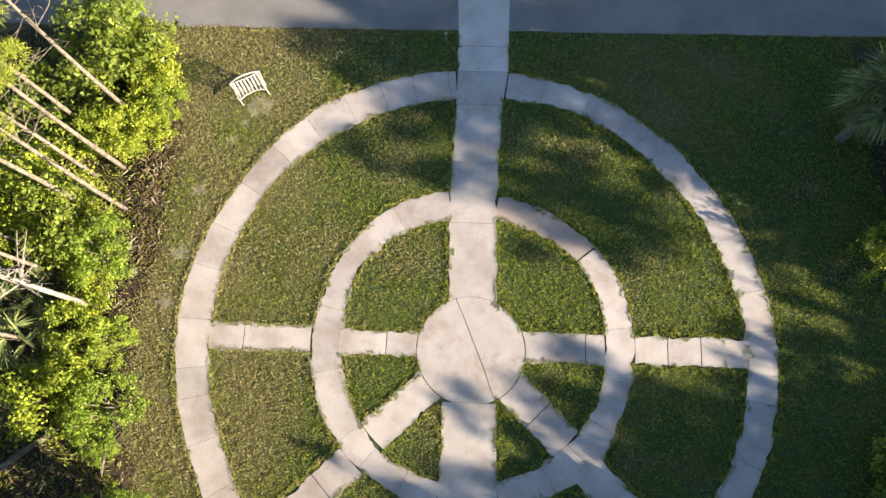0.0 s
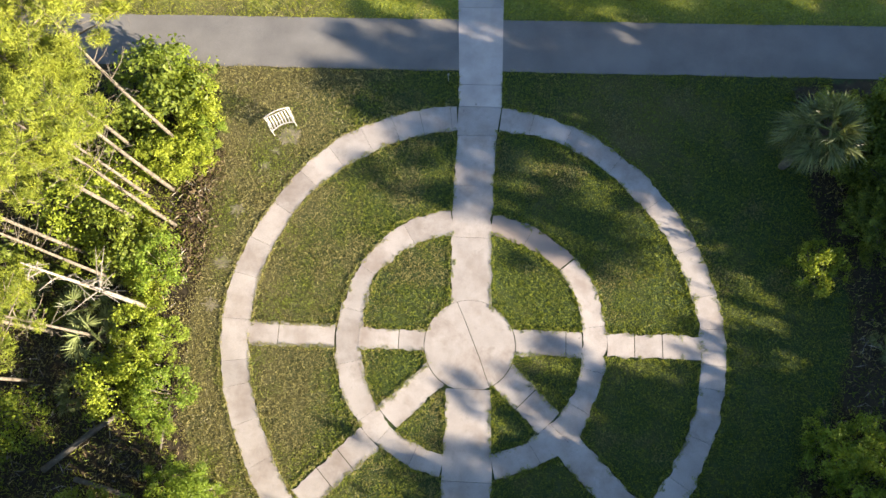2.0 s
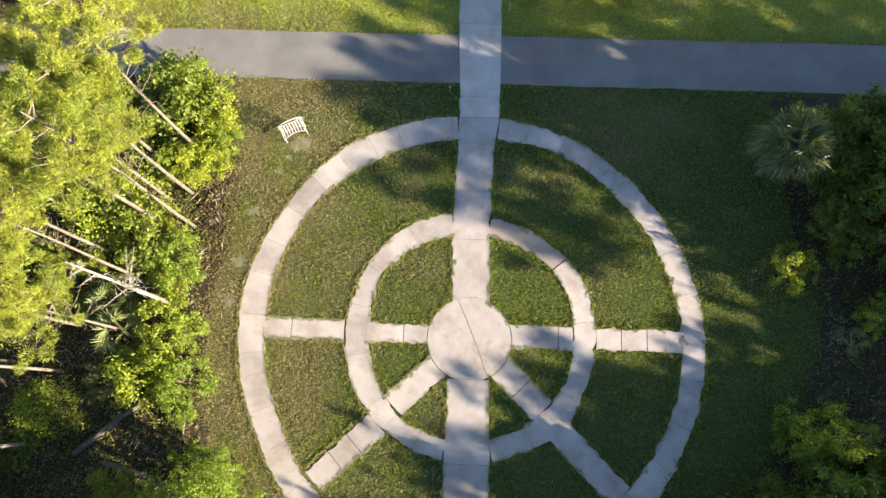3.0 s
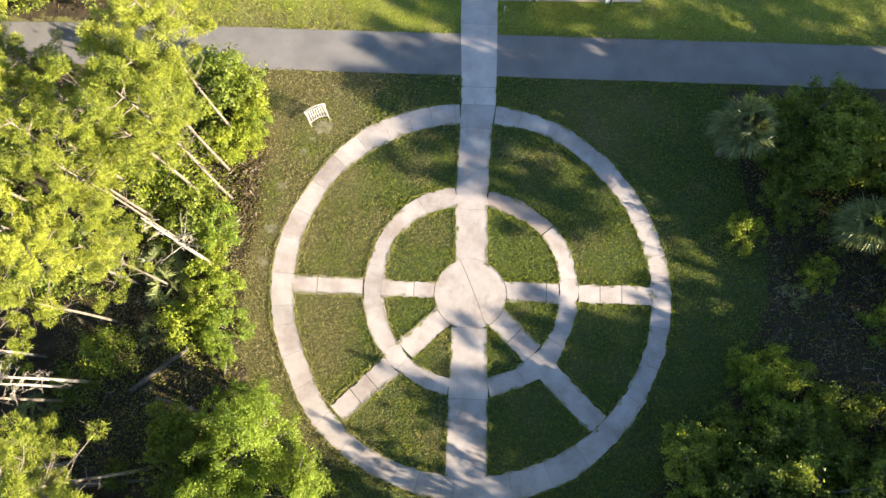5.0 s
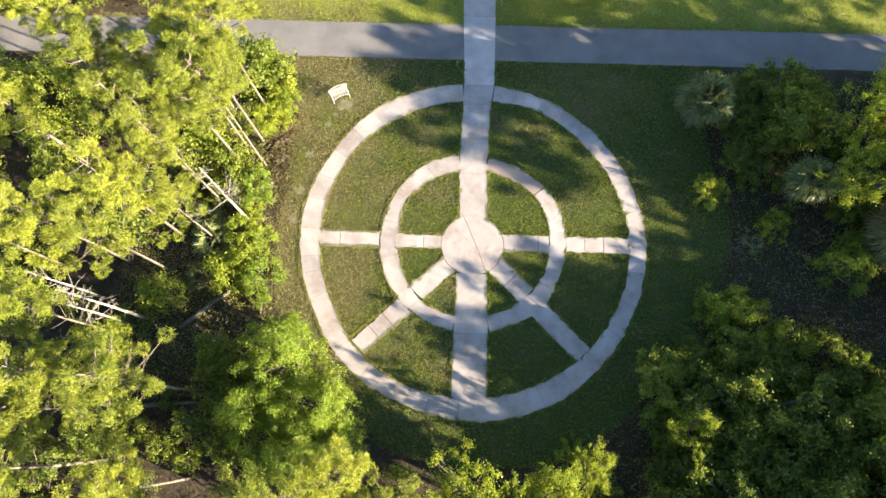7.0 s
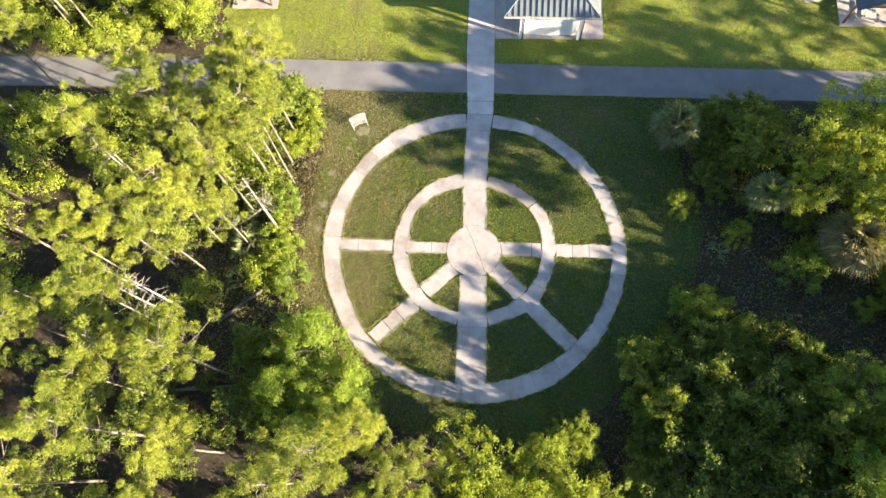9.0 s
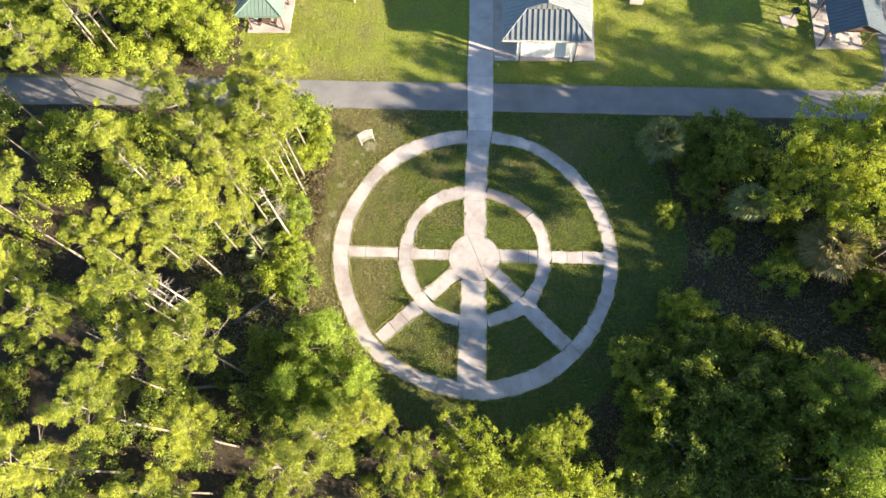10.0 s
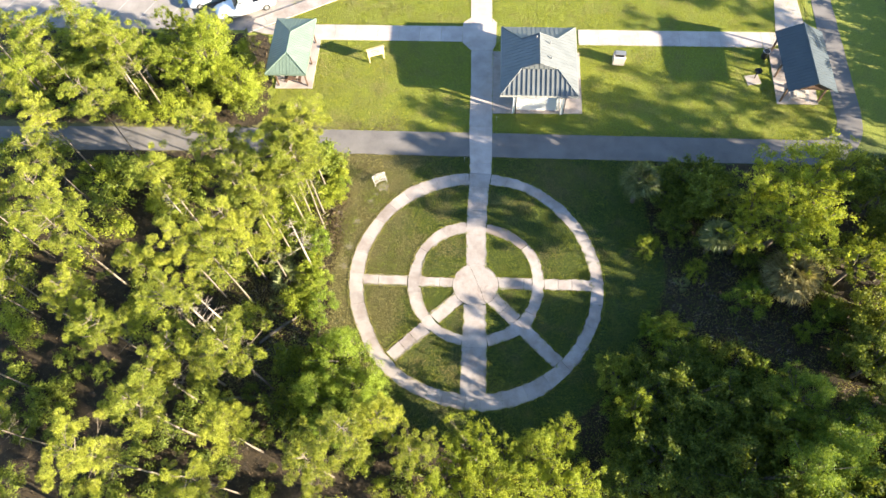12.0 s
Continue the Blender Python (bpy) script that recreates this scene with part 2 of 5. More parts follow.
def thing(name, at, rz=0, label="", category="", group="", kind=""):
    ob = new(name)
    ob.empty_display_size = 0.3
    ob.matrix_world = pose(*at, 0, 0, rz)
    return tagged(ob, label, category, group, kind)


def box(bm, x0, x1, y0, y1, z0, z1, bevel=0.0):
    made = bmesh.ops.create_cube(bm, size=1, matrix=Matrix.Translation(((x0 + x1) / 2, (y0 + y1) / 2, (z0 + z1) / 2)) @ Matrix.Diagonal((x1 - x0, y1 - y0, z1 - z0, 1)))
    if bevel:
        edges = {e for v in made["verts"] for e in v.link_edges}
        bmesh.ops.bevel(bm, geom=list(edges), offset=bevel, segments=2, affect="EDGES")
    return bm


def boxed(*dims, bevel=0.0):
    return box(bmesh.new(), *dims, bevel=bevel)


def tube(verts, faces, pts, radii, n=6):
    """Adds a tapered tube along pts to the lists."""
    start = len(verts)
    pts = [Vector(p) for p in pts]
    for i, (p, r) in enumerate(zip(pts, radii)):
        d = (pts[min(i + 1, len(pts) - 1)] - pts[max(i - 1, 0)]).normalized()
        a = d.orthogonal().normalized()
        b = d.cross(a)
        for k in range(n):
            w = 2 * math.pi * k / n
            verts.append(p + float(r) * (math.cos(w) * a + math.sin(w) * b))
    for i in range(len(pts) - 1):
        for k in range(n):
            a, b = start + i * n + k, start + i * n + (k + 1) % n
            faces.append((a, b, b + n, a + n))
    faces.append(tuple(range(start + len(pts) * n - n, start + len(pts) * n)))
    faces.append(tuple(reversed(range(start, start + n))))


def tube_bm(pts, radii, n=8):
    v, f = [], []
    tube(v, f, pts, radii, n)
    bm = bmesh.new()
    vs = [bm.verts.new(p) for p in v]
    for q in f:
        bm.faces.new([vs[i] for i in q])
    return bm


def cyl(bm, p, r, h, n=16, r2=None):
    bmesh.ops.create_cone(bm, cap_ends=True, segments=n, radius1=r, radius2=r if r2 is None else r2, depth=h, matrix=Matrix.Translation((p[0], p[1], p[2] + h / 2)))
    return bm


def wob(x, y, amp, scale=1.6):
    return amp * (noise.noise((x * scale, y * scale, 3.1)) + 0.6 * noise.noise((x * scale * 3.1, y * scale * 3.1, 7.7)))


def slab_mesh(poly, top, thick=0.12):
    """A flat slab with upright sides from its outline."""
    n = len(poly)
    verts = [(x, y, top) for x, y in poly] + [(x, y, top - thick) for x, y in poly]
    faces = [tuple(range(n))] + [(i, i + n, (i + 1) % n + n, (i + 1) % n) for i in range(n)]
    me = mesh_of("slab", verts, faces, CONCRETE)
    bm = bmesh.new()
    bm.from_mesh(me)
    bmesh.ops.recalc_face_normals(bm, faces=bm.faces)
    bm.to_mesh(me)
    bm.free()
    return me


def slab(parent, poly, top=0.022, name="concrete_slab", label=""):
    tilt = random.uniform(-0.004, 0.004)
    return under(name, slab_mesh(poly, top + tilt), parent, label)


# ---- plan of the place ----
RING_C, RING_IN, RING_OUT = (-0.1, 0.34), 8.77, 9.87
HUB_C, HUB_IN, HUB_OUT = (-0.15, 0.22), 4.34, 5.25
DISC_C, DISC_R = (-0.14, 0.0), 1.75
ROAD_S, ROAD_N = 11.71, 14.2


def ring_shift(a):
    """How far the outer ring departs from a true circle, by angle."""
    return float(np.interp(a % 360, (0, 15, 38, 60, 84, 96, 125, 150, 172, 208, 222, 250, 275, 300, 330, 345, 360),
                           (-.19, -.22, -.25, -.16, -.16, -.12, .12, -.07, .02, -.18, .03, -.02, .10, .10, -.2, -.19, -.19)))


def inner_shift(a):
    return float(np.interp(a % 360, (0, 17, 43, 68, 85, 100, 121, 140, 170, 207, 221, 236, 264, 290, 310, 345, 360),
                           (-.02, -.08, -.13, .06, -.16, -.14, -.05, .08, -.02, -.15, .06, .18, .05, -.06, -.02, -.04, -.02)))


def path_left(y):
    return float(np.interp(y, (-9, -5, -1.6, 1.9, 4.6, 8.8, 10.0, 11, 15, 20, 26, 36), (-1.0, -1.0, -0.98, -0.93, -1.04, -0.98, -0.96, -0.97, -1.17, -1.18, -1.4, -1.72)))


def path_right(y):
    return float(np.interp(y, (-9, -5, -1.6, 1.9, 4.4, 6.2, 8.9, 10.0, 11, 15, 20, 26, 36), (0.9, 0.84, 0.72, 0.66, 0.56, 0.57, 0.70, 0.85, 0.86, 0.82, 0.75, 0.62, 0.3)))


def west_edge(y):
    return float(np.interp(y, (-9.5, -7, -5.1, -3.2, -1, 1.5, 4.2, 6.5, 8.8, 11.5), (-6.6, -9.4, -10.6, -11.2, -11.5, -11.5, -11.3, -11.2, -10.9, -12.2)))


def south_edge(x):
    return float(np.interp(x, (-10, -6, -4, 0, 4, 6, 9, 11), (-6.8, -10.3, -11.5, -12.0, -11.7, -10.8, -8.7, -6.3)))


def east_edge(y):
    return float(np.interp(y, (-8, -6, -2, 2, 5, 8, 11), (9.6, 11.0, 13.6, 14.6, 13.6, 13.2, 13.0)))


def wooded(x, y):
    if y > 11.3:
        return (x > 37.5) or (x < -18.9 - 0.16 * max(0, y - 14) and 14.8 < y < 24.8)
    return x < west_edge(y) or y < south_edge(x) or x > east_edge(y)


# ---- ground ----
def build_ground():
    xs = np.concatenate([[-1500, -500, -200, -100, -70, -56], np.arange(-46, 46.01, 0.65), [54, 64, 100, 200, 500, 1500]])
    ys = np.concatenate([[-1500, -500, -200, -90, -45, -34], np.arange(-26, 38.01, 0.65), [44, 52, 90, 200, 500, 1500]])
    nx, ny = len(xs), len(ys)
    verts = []
    for y in ys:
        for x in xs:
            near = -60 < x < 55 and -40 < y < 48
            z = -0.012 + 0.012 * noise.noise((x * 0.5, y * 0.5, 0))
            if near and wooded(x, y):
                z = 0.05 * noise.noise((x * 0.4, y * 0.4, 5)) - 0.02
            verts.append((x, y, min(z, 0.03)))
    faces = [(j * nx + i, j * nx + i + 1, (j + 1) * nx + i + 1, (j + 1) * nx + i) for j in range(ny - 1) for i in range(nx - 1)]
    ob = new("ground", mesh_of("ground", verts, faces, GROUND_COVER, smooth=True))
    mask = ob.data.attributes.new("under_trees", "FLOAT", "POINT")
    ring = [(0.0, 0.0)] + [(0.8 * math.cos(k * math.pi / 4), 0.8 * math.sin(k * math.pi / 4)) for k in range(8)]
    mask.data.foreach_set("value", [sum(wooded(x + a, y + b) for a, b in ring) / 9 for y in ys for x in xs])
    tagged(ob, "mown park lawn, olive and brown in patches, leaf litter under trees", "ground", kind="structure")


build_ground()


def strip(name, left, right, z, mat, label, category):
    """A paved strip between two lines of points, with a thin edge."""
    n = len(left)
    verts = [(*p, z) for p in left] + [(*p, z) for p in right] + [(*p, z - 0.1) for p in left] + [(*p, z - 0.1) for p in right]
    faces = []
    for i in range(n - 1):
        faces += [(i, i + n, i + n + 1, i + 1), (i, i + 1, i + 1 + 2 * n, i + 2 * n), (i + n, i + 3 * n, i + 1 + 3 * n, i + 1 + n)]
    ob = new(name, mesh_of(name, verts, faces, mat))
    return tagged(ob, label, category, kind="structure")


def road_lines():
    left, right = [], []
    for x in np.arange(-70, 27.6, 0.6):
        sag = -0.6 * max(0, (-20 - x) / 30) ** 1.3
        left.append((x, ROAD_N + sag + wob(x, 2, 0.05)))
        right.append((x, ROAD_S + sag + wob(x, 9, 0.05)))
    for k in range(1, 10):
        a = radians(-90 + 9.5 * k)
        left.append((27.6 + 2.5 * math.cos(a), 16.7 + 2.5 * math.sin(a)))
        right.append((27.4 + 4.7 * math.cos(a), 16.4 + 4.69 * math.sin(a)))
    for y in np.arange(17.2, 60, 1.2):
        left.append((30.05 + 0.035 * (y - 17) + wob(3, y, 0.04), y))
        right.append((32.2 + 0.01 * (y - 17) + wob(8, y, 0.04), y))
    return left, right


strip("road", *road_lines(), 0.008, ASPHALT, "worn grey asphalt trail crossing the park", "trail")


# ---- concrete paving ----
def arc_piece(parent, c, r0, r1, a0, a1, shift0, shift1, gap=0.01):
    g = math.degrees(gap / r1) / 2
    a0, a1 = a0 + g, a1 - g
    n = max(3, int((a1 - a0) * r1 * math.pi / 180 / 0.13))
    pts = []
    for r, sh, order in ((r1, shift1, range(n + 1)), (r0, shift0, range(n, -1, -1))):
        for k in order:
            a = a0 + (a1 - a0) * k / n
            x, y = math.cos(radians(a)), math.sin(radians(a))
            rr = r + sh(a)
            rr += wob(c[0] + rr * x, c[1] + rr * y, 0.105 if r1 < 6 or rr * x > 0 else 0.07, 2.2)
            pts.append((c[0] + rr * x, c[1] + rr * y))
    return slab(parent, pts)


outer_ring = thing("outer_ring_walk", (0, 0, 0), 0, "wide circular concrete walk of pale slabs round the lawn", "walkway", kind="structure")
OUTER_JOINTS = (84.2, 95.6, 97.2, 105, 112, 120, 129, 138, 148, 158, 167, 178, 188, 194, 203, 213, 224, 234, 239, 250, 256.5, 263.5, 267, 273.5, 283, 294, 305, 316, 327, 338, 350, 355.5, 364, 372, 384, 398, 412, 426, 436, 444.2)
for a0, a1 in zip(OUTER_JOINTS, OUTER_JOINTS[1:]):
    if a0 == 84.2:
        continue
    arc_piece(outer_ring, RING_C, RING_IN, RING_OUT, a0, a1, inner_shift, ring_shift)

inner_ring = thing("inner_ring_walk", (0, 0, 0), 0, "narrow circular concrete walk of pale slabs, edges overgrown by turf", "walkway", kind="structure")
HUB_SHIFT = lambda a: float(np.interp(a % 360, (0, 33, 66, 80, 101, 119, 150, 165, 200, 260, 293, 320, 335, 360), (-.03, .07, -.1, -.1, .03, .16, 0, -.08, .01, -.07, -.06, .17, -.03, -.03)))
HUB_SHIFT_IN = lambda a: float(np.interp(a % 360, (0, 35, 65, 78, 105, 150, 170, 190, 233, 283, 330, 360), (0, .14, -.02, -.05, -.07, .16, -.09, -.13, .08, -.03, .03, 0)))
for joints in ((100.4, 122, 148, 168, 193, 218.5, 230, 246, 259.6), (-77.8, -58, -44, -30, -12, 8, 39.5, 40.1, 62, 81.2)):
    for a0, a1 in zip(joints, joints[1:]):
        if a0 == 39.5:
            continue
        piece = arc_piece(inner_ring, HUB_C, HUB_IN, HUB_OUT, a0, a1, HUB_SHIFT_IN, HUB_SHIFT)
        if a0 in (40.1, 62):
            piece.data.materials[0] = SOILED_CONCRETE


def on_circle(o, u, c, r):
    """How far from o along u the circle round c lies."""
    o, u, c = Vector(o), Vector(u), Vector(c)
    q = o - c
    b = q.dot(u)
    return -b + math.sqrt(max(0.0, b * b - q.dot(q) + r * r))


def spoke(parent, o, u, lo, hi, from_c, from_r, to_c, to_r, joints, gap=0.03):
    """Slabs of a straight walk that runs along u between two circles, its sides at lo and hi to the left of o."""
    u = Vector(u).normalized()
    nrm = Vector((-u.y, u.x))
    o = Vector(o)

    def edge(where):
        out = []
        for k in range(5):
            w = lo + (hi - lo) * k / 4
            p = o + w * nrm
            t = where if not isinstance(where, tuple) else on_circle(p, u, *where[0]) + where[1]
            out.append((t, w))
        return out

    cuts = [((from_c, from_r), gap)] + list(joints) + [((to_c, to_r), -gap)]
    for a, b in zip(cuts, cuts[1:]):
        ea = edge(a if isinstance(a, tuple) else a + gap / 2)
        eb = edge(b if isinstance(b, tuple) else b - gap / 2)
        pts = []

        def side(t0, t1, w):
            n = max(2, int(abs(t1 - t0) / 0.13))
            for k in range(1, n):
                p = o + (t0 + (t1 - t0) * k / n) * u + w * nrm
                p += wob(p.x, p.y, 0.10, 2.3) * nrm
                pts.append((p.x, p.y))

        for t, w in ea:
            p = o + t * u + w * nrm
            pts.append((p.x, p.y))
        side(ea[-1][0], eb[-1][0], hi)
        for t, w in reversed(eb):
            p = o + t * u + w * nrm
            pts.append((p.x, p.y))
        side(eb[0][0], ea[0][0], lo)
        slab(parent, pts)


cross_walk = thing("cross_walk", (0, 0, 0), 0, "straight concrete spokes of pale slabs across the round lawn", "walkway", kind="structure")
D, H0, H1, R0 = (DISC_C, DISC_R), (HUB_C, HUB_IN), (HUB_C, HUB_OUT), (RING_C, RING_IN)
spoke(cross_walk, (0, 0.12), (-1, 0.0), -0.38, 0.40, *D, *H0, [2.9])
spoke(cross_walk, (0, 0.15), (-1, 0.0), -0.46, 0.47, *H1, *R0, [7.65])
spoke(cross_walk, (0, 0.2), (1, 0.0), -0.50, 0.48, *D, *H0, [3.55])
spoke(cross_walk, (0, 0.24), (1, 0.0), -0.45, 0.46, *H1, *R0, [6.15, 7.2])
sw, se = Vector((-4.85, -4.72)).normalized(), Vector((4.85, -4.75)).normalized()
spoke(cross_walk, (-0.06, -0.06), sw, -0.72, 0.36, *D, *H0, [])
spoke(cross_walk, (-0.02, -0.12), sw, -0.62, 0.40, *H1, *R0, [6.3, 7.3])
spoke(cross_walk, (0.04, -0.06), se, -0.50, 0.62, *D, *H0, [2.75])
spoke(cross_walk, (0.04, -0.06), se, -0.55, 0.52, *H1, *R0, [])


def lane(parent, y0, y1, lower=None, upper=None, gap=0.012, amp=0.08, left=path_left, right=path_right):
    """A slab of the main walk between two joints; lower and upper may be circles that it butts against."""
    def ends(x, y, circle, sign):
        if circle is None:
            return y
        (cx, cy), r, s = circle
        return cy + s * math.sqrt(max(0, r * r - (x - cx) ** 2)) + sign * gap
    n = max(2, int((y1 - y0) / 0.2))
    pts = []
    for k in range(7):
        f = k / 6
        x = left(y0) * (1 - f) + right(y0) * f
        pts.append((x, ends(x, y0 + gap / 2, lower, 1)))
    for k in range(1, n):
        y = y0 + (y1 - y0) * k / n
        pts.append((right(y) + wob(right(y), y, amp, 2.3), y))
    for k in range(7):
        f = 1 - k / 6
        x = left(y1) * (1 - f) + right(y1) * f
        pts.append((x, ends(x, y1 - gap / 2, upper, -1)))
    for k in range(n - 1, 0, -1):
        y = y0 + (y1 - y0) * k / n
        pts.append((left(y) + wob(left(y), y, amp, 2.3), y))
    ob = slab(parent, pts)
    if y0 > 10:
        ob.data.materials[0] = PALE_CONCRETE
    return ob


main_walk = thing("main_walk", (0, 0, 0), 0, "broad straight concrete walk of pale slabs running across the trail", "walkway", kind="structure")
lane(main_walk, -8.36, -5.0, lower=(RING_C, RING_IN + 0.06, -1))
lane(main_walk, -5.0, -1.66)
lane(main_walk, 1.70, 4.3, lower=(DISC_C, DISC_R, 1))
lane(main_walk, 4.3, 6.5)
lane(main_walk, 6.5, 8.72)
lane(main_walk, 8.72, 10.04, amp=0.01)
lane(main_walk, 10.04, 11.06)
lane(main_walk, 11.06, 14.8, amp=0.01)
lane(main_walk, 14.8, 17.4, amp=0.015)
lane(main_walk, 17.4, 20.4, amp=0.015)
lane(main_walk, 20.4, 23.5, amp=0.015)
slab(main_walk, [(-1.32, 23.51), (0.68, 23.51), (0.98, 24.35), (1.0, 27.0), (0.5, 27.6), (-1.46, 27.6), (-2.17, 26.9), (-2.17, 24.5)]).data.materials[0] = PALE_CONCRETE
for y in (27.6, 30.8, 34.0):
    lane(main_walk, y + 0.01, y + 3.2, amp=0.015)

# round middle, in two halves along its crack
disc = thing("centre_disc", (0, 0, 0), 0, "round pale concrete middle with a diagonal crack", "pavement", kind="structure")


def disc_half(a0, a1, extra):
    pts = [(DISC_C[0] + (DISC_R + wob(a, 1, 0.02, 0.1)) * math.cos(radians(a)), max(-1.655, DISC_C[1] + DISC_R * math.sin(radians(a)))) for a in np.linspace(a0, a1, 26)]
    slab(disc, pts + extra)


disc_half(-62, 108, [(-0.32, 0.9), (0.02, 0.1), (0.33, -0.62), (0.5, -1.1)])
disc_half(108.6, 297.4, [(0.48, -1.11), (0.31, -0.63), (0.0, 0.09), (-0.34, 0.89)])


def rect_row(parent, x0, x1, y0, y1, step, tilt=0.0, top=0.022, name="concrete_slab"):
    n = max(1, round((x1 - x0) / step))
    for k in range(n):
        a, b = x0 + (x1 - x0) * k / n + 0.006, x0 + (x1 - x0) * (k + 1) / n - 0.006
        m = 5
        lo = [(a + (b - a) * i / m, y0 + tilt * (a + (b - a) * i / m - x0) + (wob(a + i, y0, 0.02) if 0 < i < m else 0)) for i in range(m + 1)]
        hi = [(a + (b - a) * i / m, y1 + tilt * (a + (b - a) * i / m - x0) + (wob(a + i, y1, 0.02) if 0 < i < m else 0)) for i in range(m, -1, -1)]
        slab(parent, lo + hi, top, name).data.materials[0] = PALE_CONCRETE


side_walk = thing("side_walk", (0, 0, 0), 0, "pale concrete walk between the picnic shelters", "walkway", kind="structure")
rect_row(side_walk, -16.3, -2.18, 24.55, 26.45, 1.9)
rect_row(side_walk, 8.6, 25.2, 24.35, 26.2, 1.9)
for p in ([(25.22, 24.3), (26.0, 24.3), (29.3, 27.0), (29.25, 30.4), (27.15, 30.4), (26.6, 26.2), (25.22, 26.2)], [(27.15, 30.42), (29.25, 30.42), (29.4, 36), (27.3, 36)]):
    slab(side_walk, p).data.materials[0] = PALE_CONCRETE

# parking lot and the walk along it
parking = new("parking_lot", slab_mesh([(-75, 25.6), (-23.2, 25.6), (-22.3, 27.1), (-8.0, 34.9), (-8, 48), (-75, 48)], 0.006, 0.1))
parking.data.materials[0] = PARKING
tagged(parking, "sunlit grey asphalt parking lot with faded bay lines", "parking lot", kind="structure")
kerb_walk = thing("kerb_walk", (0, 0, 0), 0, "raised concrete kerb walk beside the parking lot", "walkway", kind="structure")
ku, kn = Vector((0.877, 0.48)), Vector((0.48, -0.877))
for k in range(8):
    p = Vector((-23.3, 26.45)) + k * 2.0 * ku
    q = p + 1.99 * ku
    w = 1.35 * kn
    slab(kerb_walk, [(p.x, p.y), ((p + w).x, (p + w).y), ((q + w).x, (q + w).y), (q.x, q.y)], 0.11)
slab(kerb_walk, [(-21.2, 25.2), (-16.32, 24.6), (-16.32, 26.45), (-18.9, 27.1), (-22.2, 25.5)], 0.026)
for k in range(7):
    p = Vector((-31 - 2.9 * k, 27.0))
    me = mesh_of("bay_line", [(p.x, p.y, 0.012), (p.x + 0.11, p.y, 0.012), (p.x + 2.2, p.y + 4.6, 0.012), (p.x + 2.09, p.y + 4.6, 0.012)], [(0, 1, 2, 3)], LINE)
    under("bay_line", me, parking)


# ---- park furniture and buildings ----
def bench():
    """A small white slatted bench: arched back and curved seat on four legs. Its seat opens towards local -y."""
    b = thing("bench", (-8.41, 9.03, 0), 27, "white slatted garden bench with an arched back, on worn turf", "bench")
    half = 0.52
    bow = lambda x: 0.16 * (1 - (x / half) ** 2)
    xs = [-half + 2 * half * k / 10 for k in range(11)]
    part("top_rail", tube_bm([(x * 1.06, 0.12, 0.86 + bow(x)) for x in xs], [0.024] * 11), WHITE, b)
    part("back_rail", tube_bm([(x, 0.0, 0.37) for x in xs], [0.012] * 11), WHITE, b)
    part("back_rail", tube_bm([(x, 0.1, 0.83) for x in xs], [0.016] * 11), WHITE, b)
    part("front_rail", tube_bm([(x * 0.95, -0.33 + 0.8 * bow(x), 0.37) for x in xs], [0.02] * 11), WHITE, b)
    for k in range(8):
        x = -half + 2 * half * (k + 0.5) / 8
        bm = tube_bm([(x, 0.1, 0.83), (x, 0.04, 0.58), (x, 0.0, 0.40), (x, -0.16, 0.36), (x, -0.33 + 0.8 * bow(x), 0.37)], [0.013] * 5, 6)
        for q in bm.verts:
            q.co.x = x + 2.4 * (q.co.x - x)
        part("slat", bm, WHITE, b)
    for s in (-1, 1):
        part("leg", tube_bm([(s * half * 1.06, 0.12, 0.87), (s * half, 0.02, 0.40), (s * half, 0.06, 0.0)], [0.02, 0.02, 0.018]), WHITE, b)
        part("leg", tube_bm([(s * half, -0.32, 0.56), (s * half * 0.97, -0.33, 0.3), (s * half * 0.97, -0.34, 0.0)], [0.018, 0.018, 0.018]), WHITE, b)
        part("armrest", tube_bm([(s * half, 0.06, 0.6), (s * half, -0.15, 0.61), (s * half, -0.33, 0.56)], [0.019] * 3), WHITE, b)


bench()


def worn_patch(x, y, r):
    pts = [(x + (r + wob(x + 3 * math.cos(w), y + 3 * math.sin(w), 0.22, 1.6)) * math.cos(w) * 1.3, y + (r + wob(x + 3 * math.cos(w), y + 3 * math.sin(w), 0.22, 1.6)) * math.sin(w)) for w in np.linspace(0, 2 * math.pi, 90)[:-1]]
    me = mesh_of("worn_patch", [(px, py, 0.002) for px, py in pts], [tuple(range(len(pts)))], WORN_SOIL)
    tagged(new("worn_patch", me), "pale bare sandy soil worn into the dry turf", "soil", kind="structure")


for px, py, pr in ((-8.05, 8.5, 0.36), (-9.0, 7.1, 0.14), (-9.9, 5.2, 0.2), (-10.3, 2.9, 0.26), (-8.6, 7.8, 0.1), (-10.5, 1.2, 0.2)):
    worn_patch(px, py, pr)


